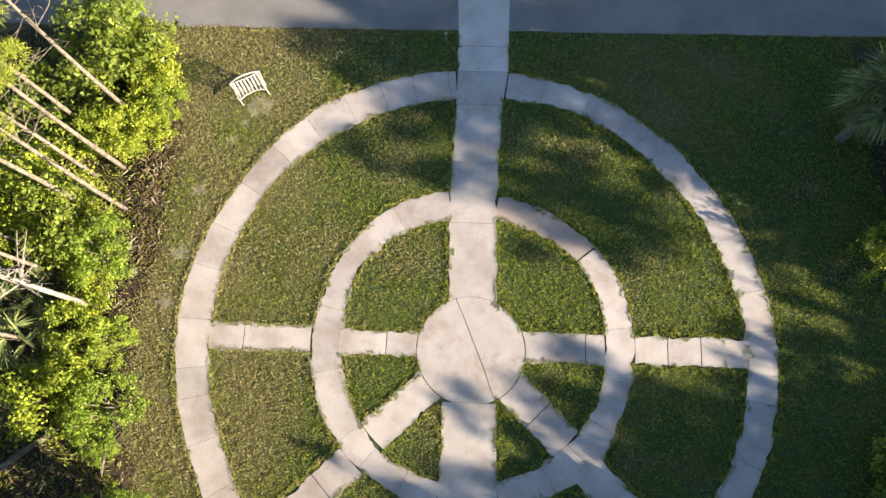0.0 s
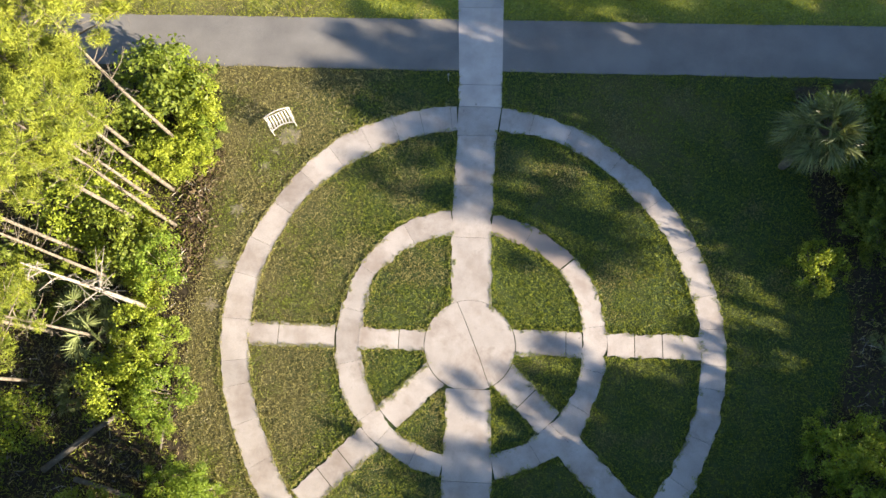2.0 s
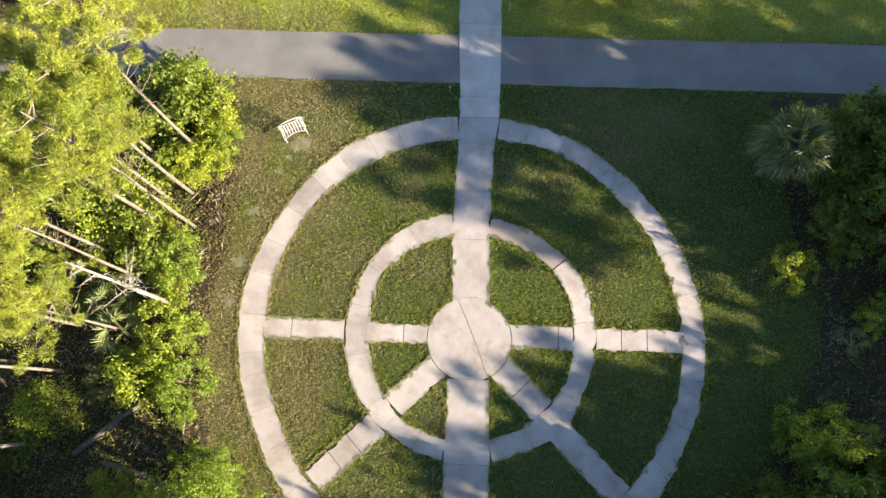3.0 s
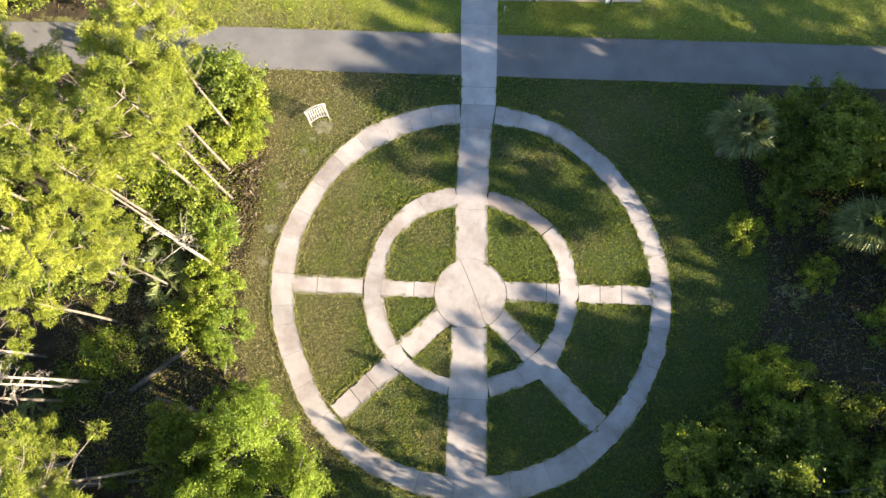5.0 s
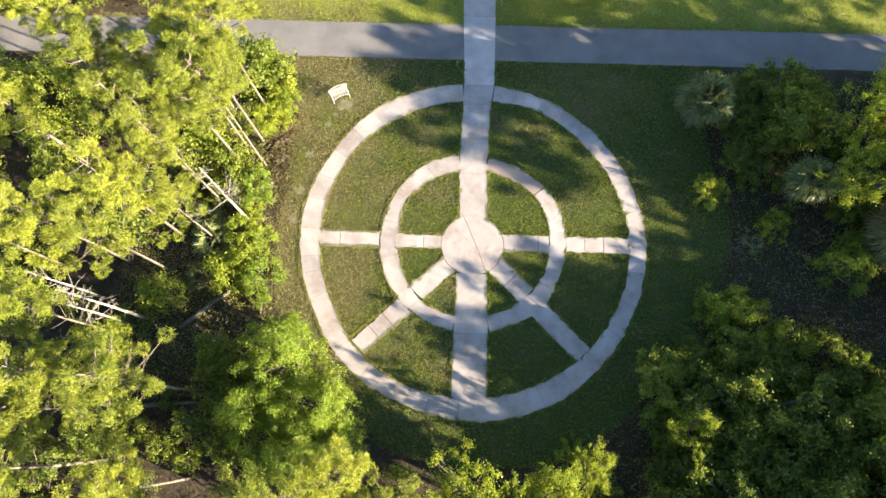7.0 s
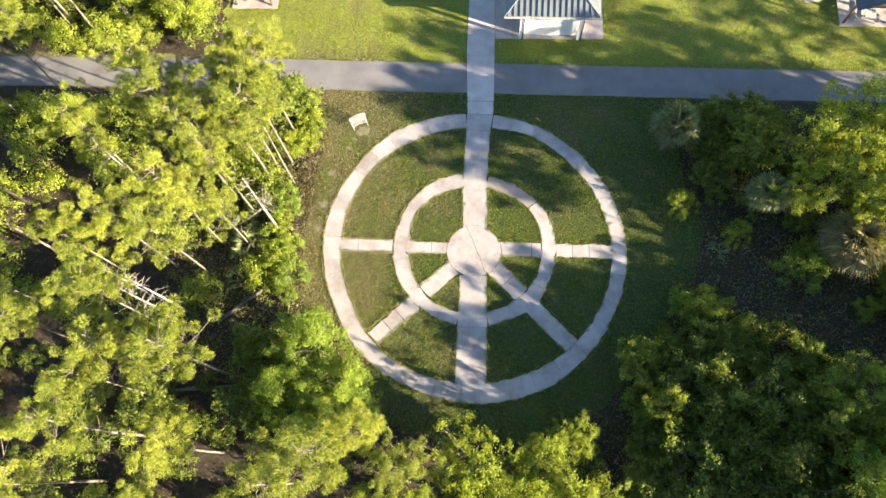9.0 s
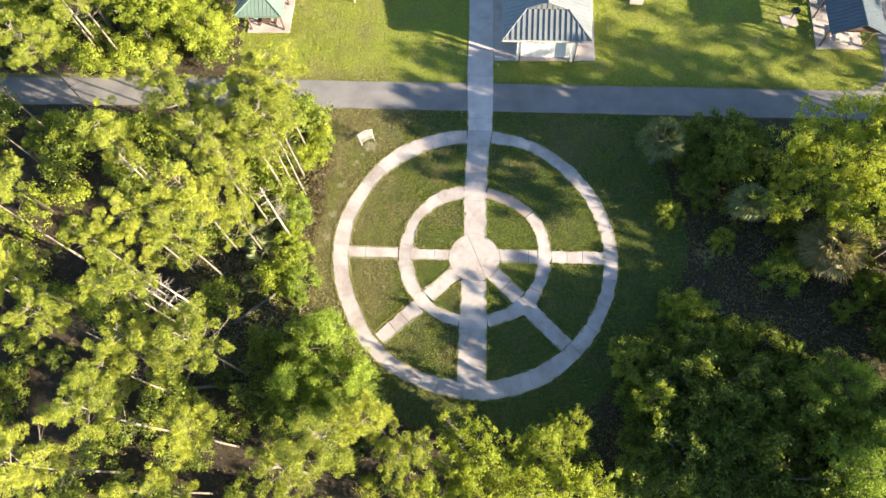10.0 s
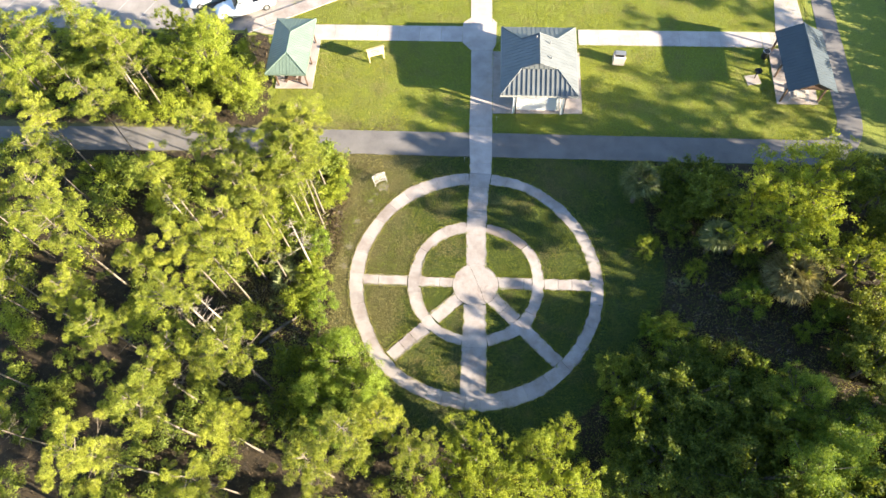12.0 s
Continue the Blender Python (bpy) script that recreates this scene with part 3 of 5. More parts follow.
def roof_sheet(parent, name, mat, corners, seams, thick=0.05, seam_h=0.018, seam_w=0.03):
    """A sheet of roofing over a flat outline (eave edge first: corners 0 to 1), with standing seams that run up the slope and stop at its edges."""
    bm, ribs = bmesh.new(), []
    pts = [Vector(c) for c in corners]
    nrm = (pts[1] - pts[0]).cross(pts[-1] - pts[0]).normalized()
    if nrm.z < 0:
        nrm = -nrm
    top = [bm.verts.new(p) for p in pts]
    low = [bm.verts.new(p - thick * nrm) for p in pts]
    bm.faces.new(top)
    bm.faces.new(low[::-1])
    for i in range(len(pts)):
        j = (i + 1) % len(pts)
        bm.faces.new((top[i], low[i], low[j], top[j]))
    along = (pts[1] - pts[0]).normalized()
    up = nrm.cross(along).normalized()
    if up.z < 0:
        up = -up
    flat = [((p - pts[0]).dot(along), (p - pts[0]).dot(up)) for p in pts]
    wide = flat[1][0]
    n = int(wide / seams)
    for k in range(1, n + 1):
        x = wide * (k - 0.5) / n
        hits = []
        for (ax, ay), (bx, by) in zip(flat, flat[1:] + flat[:1]):
            if (ax - x) * (bx - x) < 0:
                hits.append(ay + (by - ay) * (x - ax) / (bx - ax))
        if len(hits) < 2 or max(hits) - min(hits) < 0.15:
            continue
        a, b = pts[0] + x * along + min(hits) * up, pts[0] + x * along + (max(hits) - 0.03) * up
        sb = bmesh.new()
        ring = []
        for p in (a, b):
            ring.append([sb.verts.new(p + q * seam_w / 2 * along + h * nrm) for q, h in ((-1, -0.005), (-1, seam_h), (1, seam_h), (1, -0.005))])
        for i in range(4):
            j = (i + 1) % 4
            sb.faces.new((ring[0][i], ring[0][j], ring[1][j], ring[1][i]))
        sb.faces.new(ring[0])
        sb.faces.new(ring[1][::-1])
        ribs.append(sb)
    sheet = part(name, bm, mat, parent)
    for sb in ribs:
        part("standing_seam", sb, mat, sheet)


def wedge(outline, y0, y1):
    """A board in the plane of x and z between two y."""
    bm = bmesh.new()
    a, b = ([bm.verts.new((x, y, z)) for x, z in outline] for y in (y0, y1))
    bm.faces.new(a)
    bm.faces.new(b[::-1])
    for i in range(len(outline)):
        j = (i + 1) % len(outline)
        bm.faces.new((a[i], b[i], b[j], a[j]))
    return bm


def edge_cap(a, b, r=0.05):
    return tube_bm([a, b], [r, r], 6)


def hip_roof(parent, x0, x1, y0, y1, ze, ridge, mat, seams=0.3):
    (rx, ry0, ry1, rz) = ridge
    R0, R1 = (rx, ry0, rz), (rx, ry1, rz)
    roof_sheet(parent, "roof_slope", mat, [(x0, y1, ze), (x0, y0, ze), R0, R1], seams)
    roof_sheet(parent, "roof_slope", mat, [(x1, y0, ze), (x1, y1, ze), R1, R0], seams)
    roof_sheet(parent, "roof_end", mat, [(x0, y0, ze), (x1, y0, ze), R0], seams)
    roof_sheet(parent, "roof_end", mat, [(x1, y1, ze), (x0, y1, ze), R1], seams)
    up = lambda p: (p[0], p[1], p[2] + 0.03)
    for a, b in ((R0, R1), ((x0, y0, ze), R0), ((x1, y0, ze), R0), ((x0, y1, ze), R1), ((x1, y1, ze), R1)):
        part("ridge_cap", edge_cap(up(a), up(b)), mat, parent)
    for a in ((x0, x1, y0 - 0.02, y0 + 0.03), (x0, x1, y1 - 0.03, y1 + 0.02), (x0 - 0.02, x0 + 0.03, y0, y1), (x1 - 0.03, x1 + 0.02, y0, y1)):
        part("fascia", boxed(*a, ze - 0.17, ze - 0.02), mat, parent)


def picnic_table(at, rz, wood=POST_WOOD, label="dark brown plank picnic table under a shelter roof"):
    t = thing("picnic_table", at, rz, label, "table", "picnic tables")
    for k in range(5):
        part("tabletop_plank", boxed(-0.9, 0.9, -0.36 + 0.145 * k, -0.225 + 0.145 * k, 0.72, 0.76, bevel=0.006), wood, t)
    for s in (-1, 1):
        for k in range(2):
            part("seat_plank", boxed(-0.9, 0.9, s * 0.62 - 0.14 + 0.145 * k, s * 0.62 - 0.005 + 0.145 * k, 0.43, 0.47, bevel=0.006), wood, t)
        part("trestle", boxed(s * 0.62 - 0.04, s * 0.62 + 0.04, -0.72, 0.72, 0.37, 0.43), wood, t)
        for q in (-1, 1):
            part("leg", tube_bm([(s * 0.62, q * 0.72, 0), (s * 0.62, q * 0.25, 0.72)], [0.05, 0.05], 4), wood, t)


def green_shelter():
    s = thing("picnic_shelter", (0, 0, 0), 0, "open picnic shelter with green metal hip roof on a concrete pad", "shelter")
    me = slab_mesh([(-18.95, 18.62), (-15.55, 18.66), (-15.55, 24.5), (-18.95, 24.5)], 0.06, 0.15)
    under("pad", me, s, "pale concrete pad")
    for x in (-18.6, -15.95):
        for y in (18.95, 21.5, 24.1):
            p = part("post", boxed(x - 0.055, x + 0.055, y - 0.055, y + 0.055, 0.06, 2.45, bevel=0.01), POST_WOOD, s, "dark slim square post")
            part("base_plate", boxed(x - 0.1, x + 0.1, y - 0.1, y + 0.1, 0.06, 0.1, bevel=0.01), GREY_METAL, p)
    for x in (-18.6, -15.95):
        part("beam", boxed(x - 0.07, x + 0.07, 18.7, 24.3, 2.28, 2.43), STUCCO, s)
    hip_roof(s, -19.15, -15.52, 18.2, 24.75, 2.42, (-17.2, 19.75, 22.1, 3.45), GREEN_ROOF, 0.28)


green_shelter()
picnic_table((-17.3, 19.9, 0.06), 90)
picnic_table((-17.3, 22.6, 0.06), 90)


def gable_shelter():
    s = thing("picnic_shelter", (0, 0, 0), 0, "open picnic shelter with dark teal metal gable roof", "shelter")
    under("pad", slab_mesh([(25.35, 17.95), (28.8, 17.95), (29.05, 24.2), (25.6, 24.2)], 0.06, 0.15), s, "pale concrete pad")
    for x in (25.6, 28.75):
        for y in (18.2, 20.9, 23.6):
            part("post", boxed(x - 0.07, x + 0.07, y - 0.07, y + 0.07, 0.06, 2.4, bevel=0.012), POST_WOOD, s, "dark brown square post")
    for x in (25.6, 28.75):
        part("beam", boxed(x - 0.07, x + 0.07, 17.7, 24.0, 2.22, 2.36), POST_WOOD, s)
    x0, x1, rx, y0, y1, ze, zr = 25.2, 29.2, 27.2, 17.35, 24.0, 2.36, 3.4
    roof_sheet(s, "roof_slope", DARK_ROOF, [(x0, y1, ze), (x0, y0, ze), (rx, y0, zr), (rx, y1, zr)], 0.32)
    roof_sheet(s, "roof_slope", DARK_ROOF, [(x1, y0, ze), (x1, y1, ze), (rx, y1, zr), (rx, y0, zr)], 0.32)
    part("ridge_cap", edge_cap((rx, y0, zr + 0.03), (rx, y1, zr + 0.03), 0.06), DARK_ROOF, s)
    for y in (y0 + 0.25, y1 - 0.25):
        part("gable", wedge([(x0 + 0.35, ze), (x1 - 0.35, ze), (rx, zr - 0.12)], y - 0.02, y + 0.02), POST_WOOD, s)


gable_shelter()
for y in (18.9, 22.3):
    picnic_table((27.2, y, 0.06), 80, PALE_WOOD, "weathered pale plank picnic table under a shelter roof")


def restroom():
    r = thing("restroom_building", (0, 0, 0), 0, "white restroom building with grey metal Dutch gable roof", "building")
    x0, x1, y0, y1, ze, rx, zr, zb = 1.42, 7.85, 16.1, 23.7, 2.75, 4.6, 4.2, 3.52
    gy0, gy1 = 18.3, 21.6
    bl = rx - (rx - x0) * (zr - zb) / (zr - ze)
    br = rx + (x1 - rx) * (zr - zb) / (zr - ze)
    under("apron", slab_mesh([(0.84, 16.3), (8.6, 16.45), (8.6, 23.4), (0.7, 23.4)], 0.028, 0.15), r, "pale concrete apron")
    # walls with a doorway through each long side
    wx0, wx1, wy0, wy1, th = 2.75, 6.6, 16.75, 23.1, 0.2
    part("wall", boxed(wx0, wx1, wy0, wy0 + th, 0.02, 2.74), STUCCO, r)
    part("wall", boxed(wx0, wx1, wy1 - th, wy1, 0.02, 2.74), STUCCO, r)
    for x in (wx0, wx1 - th):
        bm = bmesh.new()
        for a, b, z in ((wy0 + th, 18.6, 0.02), (18.6, 19.5, 2.1), (19.5, 21.0, 0.02), (21.0, 21.9, 2.1), (21.9, wy1 - th, 0.02)):
            box(bm, x, x + th, a, b, z, 2.74)
        part("wall", bm, STUCCO, r)
        for a in (18.6, 21.0):
            d = part("door", boxed(x + 0.06, x + 0.11, a, a + 0.9, 0.03, 2.09), STUCCO, r, "white metal door")
            part("handle", boxed(x + (-0.02 if x < 4 else 0.11), x + (0.06 if x < 4 else 0.19), a + 0.75, a + 0.8, 0.95, 1.1, bevel=0.01), GREY_METAL, d)
    for x in (2.62, 6.75):
        for y in (16.42, 23.2):
            part("column", boxed(x - 0.11, x + 0.11, y - 0.11, y + 0.11, 0.02, 2.72, bevel=0.015), STUCCO, r, "white square column")
            part("downpipe", tube_bm([(x + 0.16, y - 0.13, 0.03), (x + 0.16, y - 0.13, 2.68)], [0.04, 0.04]), BLACK, r)
    part("wall_lamp", boxed(4.5, 4.7, 16.63, 16.75, 2.2, 2.4, bevel=0.02), GREY_METAL, r)
    part("ceiling_panel", boxed(x0 + 0.1, x1 - 0.1, y0 + 0.1, y1 - 0.1, 2.68, 2.73), STUCCO, r)
    roof_sheet(r, "roof_slope", GREY_ROOF, [(x0, y1, ze), (x0, y0, ze), (bl, gy0, zb), (rx, gy0, zr), (rx, gy1, zr), (bl, gy1, zb)], 0.36)
    roof_sheet(r, "roof_slope", GREY_ROOF, [(x1, y0, ze), (x1, y1, ze), (br, gy1, zb), (rx, gy1, zr), (rx, gy0, zr), (br, gy0, zb)], 0.36)
    roof_sheet(r, "roof_skirt", GREY_ROOF, [(x0, y0, ze), (x1, y0, ze), (br, gy0, zb), (bl, gy0, zb)], 0.4, 0.05, 0.075, 0.04)
    roof_sheet(r, "roof_skirt", GREY_ROOF, [(x1, y1, ze), (x0, y1, ze), (bl, gy1, zb), (br, gy1, zb)], 0.4)
    for y, s in ((gy0, 1), (gy1, -1)):
        g = part("gable", wedge([(bl - 0.05, zb - 0.06), (br + 0.05, zb - 0.06), (rx, zr - 0.01)], y - 0.03, y + 0.03), GREY_ROOF, r)
        for k in range(-3, 4):
            x = rx + k * 0.4
            top = zr - abs(k * 0.4) * (zr - zb) / (rx - bl) - 0.03
            if top > zb + 0.05:
                part("gable_seam", boxed(x - 0.015, x + 0.015, y - 0.045 * s - 0.015, y - 0.045 * s + 0.015, zb, top), GREY_ROOF, g)
    lift = lambda p: (p[0], p[1], p[2] + 0.035)
    for a, b in (((rx, gy0 - 0.1, zr), (rx, gy1 + 0.1, zr)), ((x0, y0, ze), (bl, gy0, zb)), ((x1, y0, ze), (br, gy0, zb)), ((x0, y1, ze), (bl, gy1, zb)), ((x1, y1, ze), (br, gy1, zb)),
                 ((bl, gy0, zb), (rx, gy0, zr)), ((br, gy0, zb), (rx, gy0, zr)), ((bl, gy1, zb), (rx, gy1, zr)), ((br, gy1, zb), (rx, gy1, zr))):
        part("ridge_cap", edge_cap(lift(a), lift(b), 0.05), GREY_ROOF, r)
    for a in ((x0 - 0.06, x1 + 0.06, y0 - 0.08, y0 + 0.02), (x0 - 0.06, x1 + 0.06, y1 - 0.02, y1 + 0.08), (x0 - 0.08, x0 + 0.02, y0, y1), (x1 - 0.02, x1 + 0.08, y0, y1)):
        part("gutter", boxed(*a, ze - 0.16, ze - 0.05, bevel=0.012), FASCIA, r, "pale gutter")
    for x, y in ((5.5, 20.8), (5.6, 19.2), (4.35, 21.2)):
        z = zr - abs(x - rx) * (zr - ze) / (x1 - rx if x > rx else rx - x0)
        part("vent_pipe", cyl(bmesh.new(), (x, y, z - 0.05), 0.05, 0.35, 12), GREY_METAL if x > rx else WHITE, r)


restroom()


def notice_board():
    b = thing("notice_board", (-9.95, 22.1, 0), 22, "tan wooden notice board on two posts in the grass", "sign")
    for s in (-1, 1):
        part("post", boxed(s * 0.68 - 0.05, s * 0.68 + 0.05, -0.05, 0.05, 0, 1.55, bevel=0.01), SIGN_WOOD, b)
    p = part("panel", boxed(-0.78, 0.78, -0.1, -0.05, 0.75, 1.6, bevel=0.01), SIGN_WOOD, b)
    part("cap", boxed(-0.84, 0.84, -0.14, 0.08, 1.6, 1.66, bevel=0.01), SIGN_WOOD, b)
    for k in range(3):
        part("text_bar", boxed(-0.5 + 0.08 * k, 0.42 - 0.06 * k, -0.108, -0.098, 1.38 - 0.2 * k, 1.44 - 0.2 * k), POST_WOOD, p)


notice_board()


def utility_box():
    b = thing("utility_box", (12.05, 22.4, 0), -4, "weathered pale concrete litter bin housing on the grass", "bin")
    bm = bmesh.new()
    for dims in ((-0.5, 0.5, -0.42, -0.34, 0, 0.9), (-0.5, 0.5, 0.34, 0.42, 0, 0.9), (-0.5, -0.42, -0.34, 0.34, 0, 0.9), (0.42, 0.5, -0.34, 0.34, 0, 0.9), (-0.42, 0.42, -0.34, 0.34, 0, 0.3)):
        box(bm, *dims)
    part("housing", bm, CONCRETE_DARK, b)
    part("lid", boxed(-0.4, 0.53, -0.05, 0.45, 0.9, 0.97, bevel=0.015), GREY_METAL, b, "dull metal lid, half open")
    part("rim", boxed(-0.53, 0.53, -0.45, -0.3, 0.9, 0.95, bevel=0.015), STUCCO, b)


utility_box()


def grill():
    g = thing("charcoal_grill", (23.7, 20.55, 0), 10, "black pedestal charcoal grill on a small concrete pad", "grill")
    under("pad", slab_mesh([(-0.6, -0.5), (0.6, -0.5), (0.6, 0.55), (-0.6, 0.55)], 0.04, 0.1), g)
    part("pedestal", tube_bm([(0.2, 0.2, 0.03), (0.2, 0.2, 0.8)], [0.05, 0.05]), BLACK, g)
    bm = bmesh.new()
    for dims in ((-0.05, 0.45, 0.0, 0.42, 0.8, 0.83), (-0.05, -0.02, 0, 0.42, 0.83, 1.05), (0.42, 0.45, 0, 0.42, 0.83, 1.05), (-0.02, 0.42, 0.39, 0.42, 0.83, 1.05)):
        box(bm, *dims)
    part("firebox", bm, BLACK, g)
    for k in range(6):
        part("grate_bar", tube_bm([(0.0 + 0.08 * k, 0.02, 1.0), (0.0 + 0.08 * k, 0.39, 1.0)], [0.008, 0.008], 4), GREY_METAL, g)


grill()


def litter_bin():
    b = thing("litter_bin", (25.05, 23.2, 0), 0, "round black litter bin beside the shelter", "bin")
    part("drum", cyl(bmesh.new(), (0, 0, 0), 0.27, 0.8, 20, 0.3), BLACK, b)
    part("rim", tube_bm([(0.3 * math.cos(w), 0.3 * math.sin(w), 0.8) for w in np.linspace(0, 6.28, 18)], [0.025] * 18, 6), GREY_METAL, b)


litter_bin()


def marker_stake(x, y, h):
    s = thing("marker_stake", (x, y, 0), 0, "thin white marker stake in the grass by the walk", "stake", "marker stakes")
    part("rod", tube_bm([(0, 0, 0), (0.02, 0.01, h)], [0.014, 0.012], 6), WHITE, s)
    part("cap", boxed(-0.02, 0.06, -0.02, 0.04, h, h + 0.07, bevel=0.008), WHITE, s)


marker_stake(-1.45, 11.2, 0.55)
marker_stake(1.15, 15.55, 0.5)


# ---- parked vehicles ----
def wheel(parent, x, y, r=0.36, w=0.24):
    s = 1 if y > 0 else -1
    bm = bmesh.new()
    bmesh.ops.create_cone(bm, cap_ends=True, segments=24, radius1=r, radius2=r, depth=w, matrix=pose(x, y, r, 90))
    bmesh.ops.bevel(bm, geom=[e for e in bm.edges if abs(e.verts[0].co.y - e.verts[1].co.y) < 1e-4], offset=0.03, segments=2, affect="EDGES")
    t = part("tyre", bm, RUBBER, parent)
    bm = bmesh.new()
    bmesh.ops.create_cone(bm, cap_ends=True, segments=20, radius1=r * 0.6, radius2=r * 0.55, depth=0.04, matrix=pose(x, y + s * (w / 2 + 0.005), r, -90 * s))
    part("rim", bm, GREY_METAL, t)


def loft(sections):
    """A body through cross sections: each x, half width low, half width high, z low, z high."""
    bm = bmesh.new()
    rings = []
    for x, wl, wh, zl, zh in sections:
        r = 0.12 * (zh - zl)
        rings.append([bm.verts.new((x, y, z)) for y, z in ((-wl, zl), (-wl * 1.02, zl + (zh - zl) * 0.55), (-wh, zh - r), (-wh + r, zh), (wh - r, zh), (wh, zh - r), (wl * 1.02, zl + (zh - zl) * 0.55), (wl, zl))])
    for a, b in zip(rings, rings[1:]):
        for i in range(8):
            j = (i + 1) % 8
            bm.faces.new((a[i], a[j], b[j], b[i]))
    bm.faces.new(rings[0][::-1])
    bm.faces.new(rings[-1])
    for f in bm.faces:
        f.smooth = True
    bmesh.ops.recalc_face_normals(bm, faces=bm.faces)
    return bm


def pane(parent, pts, name="window", mat=GLASS_DARK):
    bm = bmesh.new()
    bmesh.ops.solidify(bm, geom=[bm.faces.new([bm.verts.new(p) for p in pts])], thickness=0.012)
    part(name, bm, mat, parent)


def vehicle(name, at, rz, mat, label, pickup):
    """A parked vehicle that faces local +x."""
    v = thing(name, at, rz, label, "truck" if pickup else "car")
    L = 2.85 if pickup else 2.3
    hi = 1.08 if pickup else 0.92
    part("body", loft([(-L, 0.84, 0.8, 0.42, hi - 0.05), (-L + 0.15, 0.92, 0.9, 0.35, hi), (-0.6, 0.95, 0.92, 0.33, hi + 0.01), (0.75, 0.95, 0.92, 0.33, hi + 0.02), (L - 0.5, 0.92, 0.85, 0.33, hi - 0.06), (L - 0.08, 0.85, 0.74, 0.38, hi - 0.16), (L, 0.78, 0.66, 0.45, hi - 0.25)]), mat, v)
    c0, c1, top = (-0.75, 1.05, 1.78) if pickup else (-1.75, 0.95, 1.45)
    r0, r1 = (c0 + 0.15, c1 - 0.65) if pickup else (c0 + 0.6, c1 - 0.75)
    cab = part("cab", loft([(c0, 0.86, 0.86, hi - 0.1, hi + 0.05), (r0, 0.86, 0.7, hi - 0.1, top - 0.02), ((r0 + r1) / 2, 0.86, 0.7, hi - 0.1, top), (r1, 0.86, 0.69, hi - 0.1, top - 0.02), (c1, 0.84, 0.8, hi - 0.1, hi + 0.04)]), mat, v)
    zt = top - 0.12
    pane(cab, [(c1 - 0.03, -0.7, hi + 0.08), (c1 - 0.03, 0.7, hi + 0.08), (r1 + 0.1, 0.6, zt + 0.03), (r1 + 0.1, -0.6, zt + 0.03)], "windscreen")
    pane(cab, [(c0 - 0.015, -0.66, hi + 0.12), (c0 - 0.015, 0.66, hi + 0.12), (r0 - 0.06, 0.56, zt), (r0 - 0.06, -0.56, zt)], "rear_window")
    for s in (-1, 1):
        for a, b in ((r0 + 0.06, (r0 + r1) / 2 - 0.04), ((r0 + r1) / 2 + 0.04, r1 + 0.12)):
            pane(cab, [(a, s * 0.885, hi + 0.1), (b, s * 0.885, hi + 0.1), (b - 0.03, s * 0.755, zt), (a + 0.03, s * 0.755, zt)])
        part("headlight", boxed(L - 0.16, L - 0.02, s * 0.62 - 0.14, s * 0.62 + 0.14, hi - 0.34, hi - 0.2, bevel=0.03), WHITE, v, "clear headlight")
        part("mirror", boxed(c1 - 0.32, c1 - 0.16, s * 1.0 - 0.1, s * 1.0 + 0.1, hi + 0.1, hi + 0.26, bevel=0.03), mat, v)
        for x in (-L + 1.0, L - 0.95):
            wheel(v, x, s * 0.86)
    part("bumper", boxed(L - 0.1, L + 0.06, -0.75, 0.75, 0.4, 0.58, bevel=0.04), GREY_METAL, v)
    part("bumper", boxed(-L - 0.08, -L + 0.06, -0.8, 0.8, 0.42, 0.58, bevel=0.03), GREY_METAL, v)
    if pickup:
        bed = part("bed_floor", boxed(-L + 0.12, -0.85, -0.76, 0.76, hi + 0.005, hi + 0.03), BLACK, v, "dark open load bed")
        for s in (-1, 1):
            part("bed_wall", boxed(-L + 0.05, -0.78, s * 0.84 - 0.06, s * 0.84 + 0.06, hi - 0.02, hi + 0.2, bevel=0.025), mat, v)
        part("tailgate", boxed(-L, -L + 0.1, -0.82, 0.82, hi - 0.02, hi + 0.2, bevel=0.02), mat, v)


vehicle("pickup_truck", (-23.4, 28.25, 0.012), 206, CAR_WHITE, "white pickup truck with dark open bed, parked in a bay", True)
vehicle("car", (-27.1, 29.6, 0.012), 206, CAR_SILVER, "silver blue car parked in a bay", False)


# ---- plants ----
def fast_mesh(name, V, F, mat):
    """A mesh from arrays; every face has as many corners as F has columns."""
    V, F = np.asarray(V, dtype=np.float32), np.asarray(F, dtype=np.int32)
    me = bpy.data.meshes.new(name)
    me.vertices.add(len(V))
    me.vertices.foreach_set("co", V.ravel())
    me.loops.add(F.size)
    me.loops.foreach_set("vertex_index", F.ravel())
    me.polygons.add(len(F))
    me.polygons.foreach_set("loop_start", np.arange(0, F.size, F.shape[1], dtype=np.int32))
    me.polygons.foreach_set("loop_total", np.full(len(F), F.shape[1], dtype=np.int32))
    me.materials.append(mat)
    me.update(calc_edges=True)
    return me


def unit(a):
    return a / np.maximum(np.linalg.norm(a, axis=-1, keepdims=True), 1e-6)


def leaf_arrays(C, D, length, width, rng, fold=0.25):
    """Four-cornered leaves that start at C and point along D; length and width per leaf."""
    n = len(C)
    side = unit(np.cross(D, rng.normal(size=(n, 3))))
    nrm = np.cross(D, side)
    length, width = np.asarray(length).reshape(-1, 1), np.asarray(width).reshape(-1, 1)
    mid = C + D * length * 0.45 + nrm * length * fold * 0.3
    V = np.stack([C, mid + side * width / 2, C + D * length - nrm * length * fold * 0.2, mid - side * width / 2], 1).reshape(-1, 3)
    return V, np.arange(4 * n).reshape(n, 4)


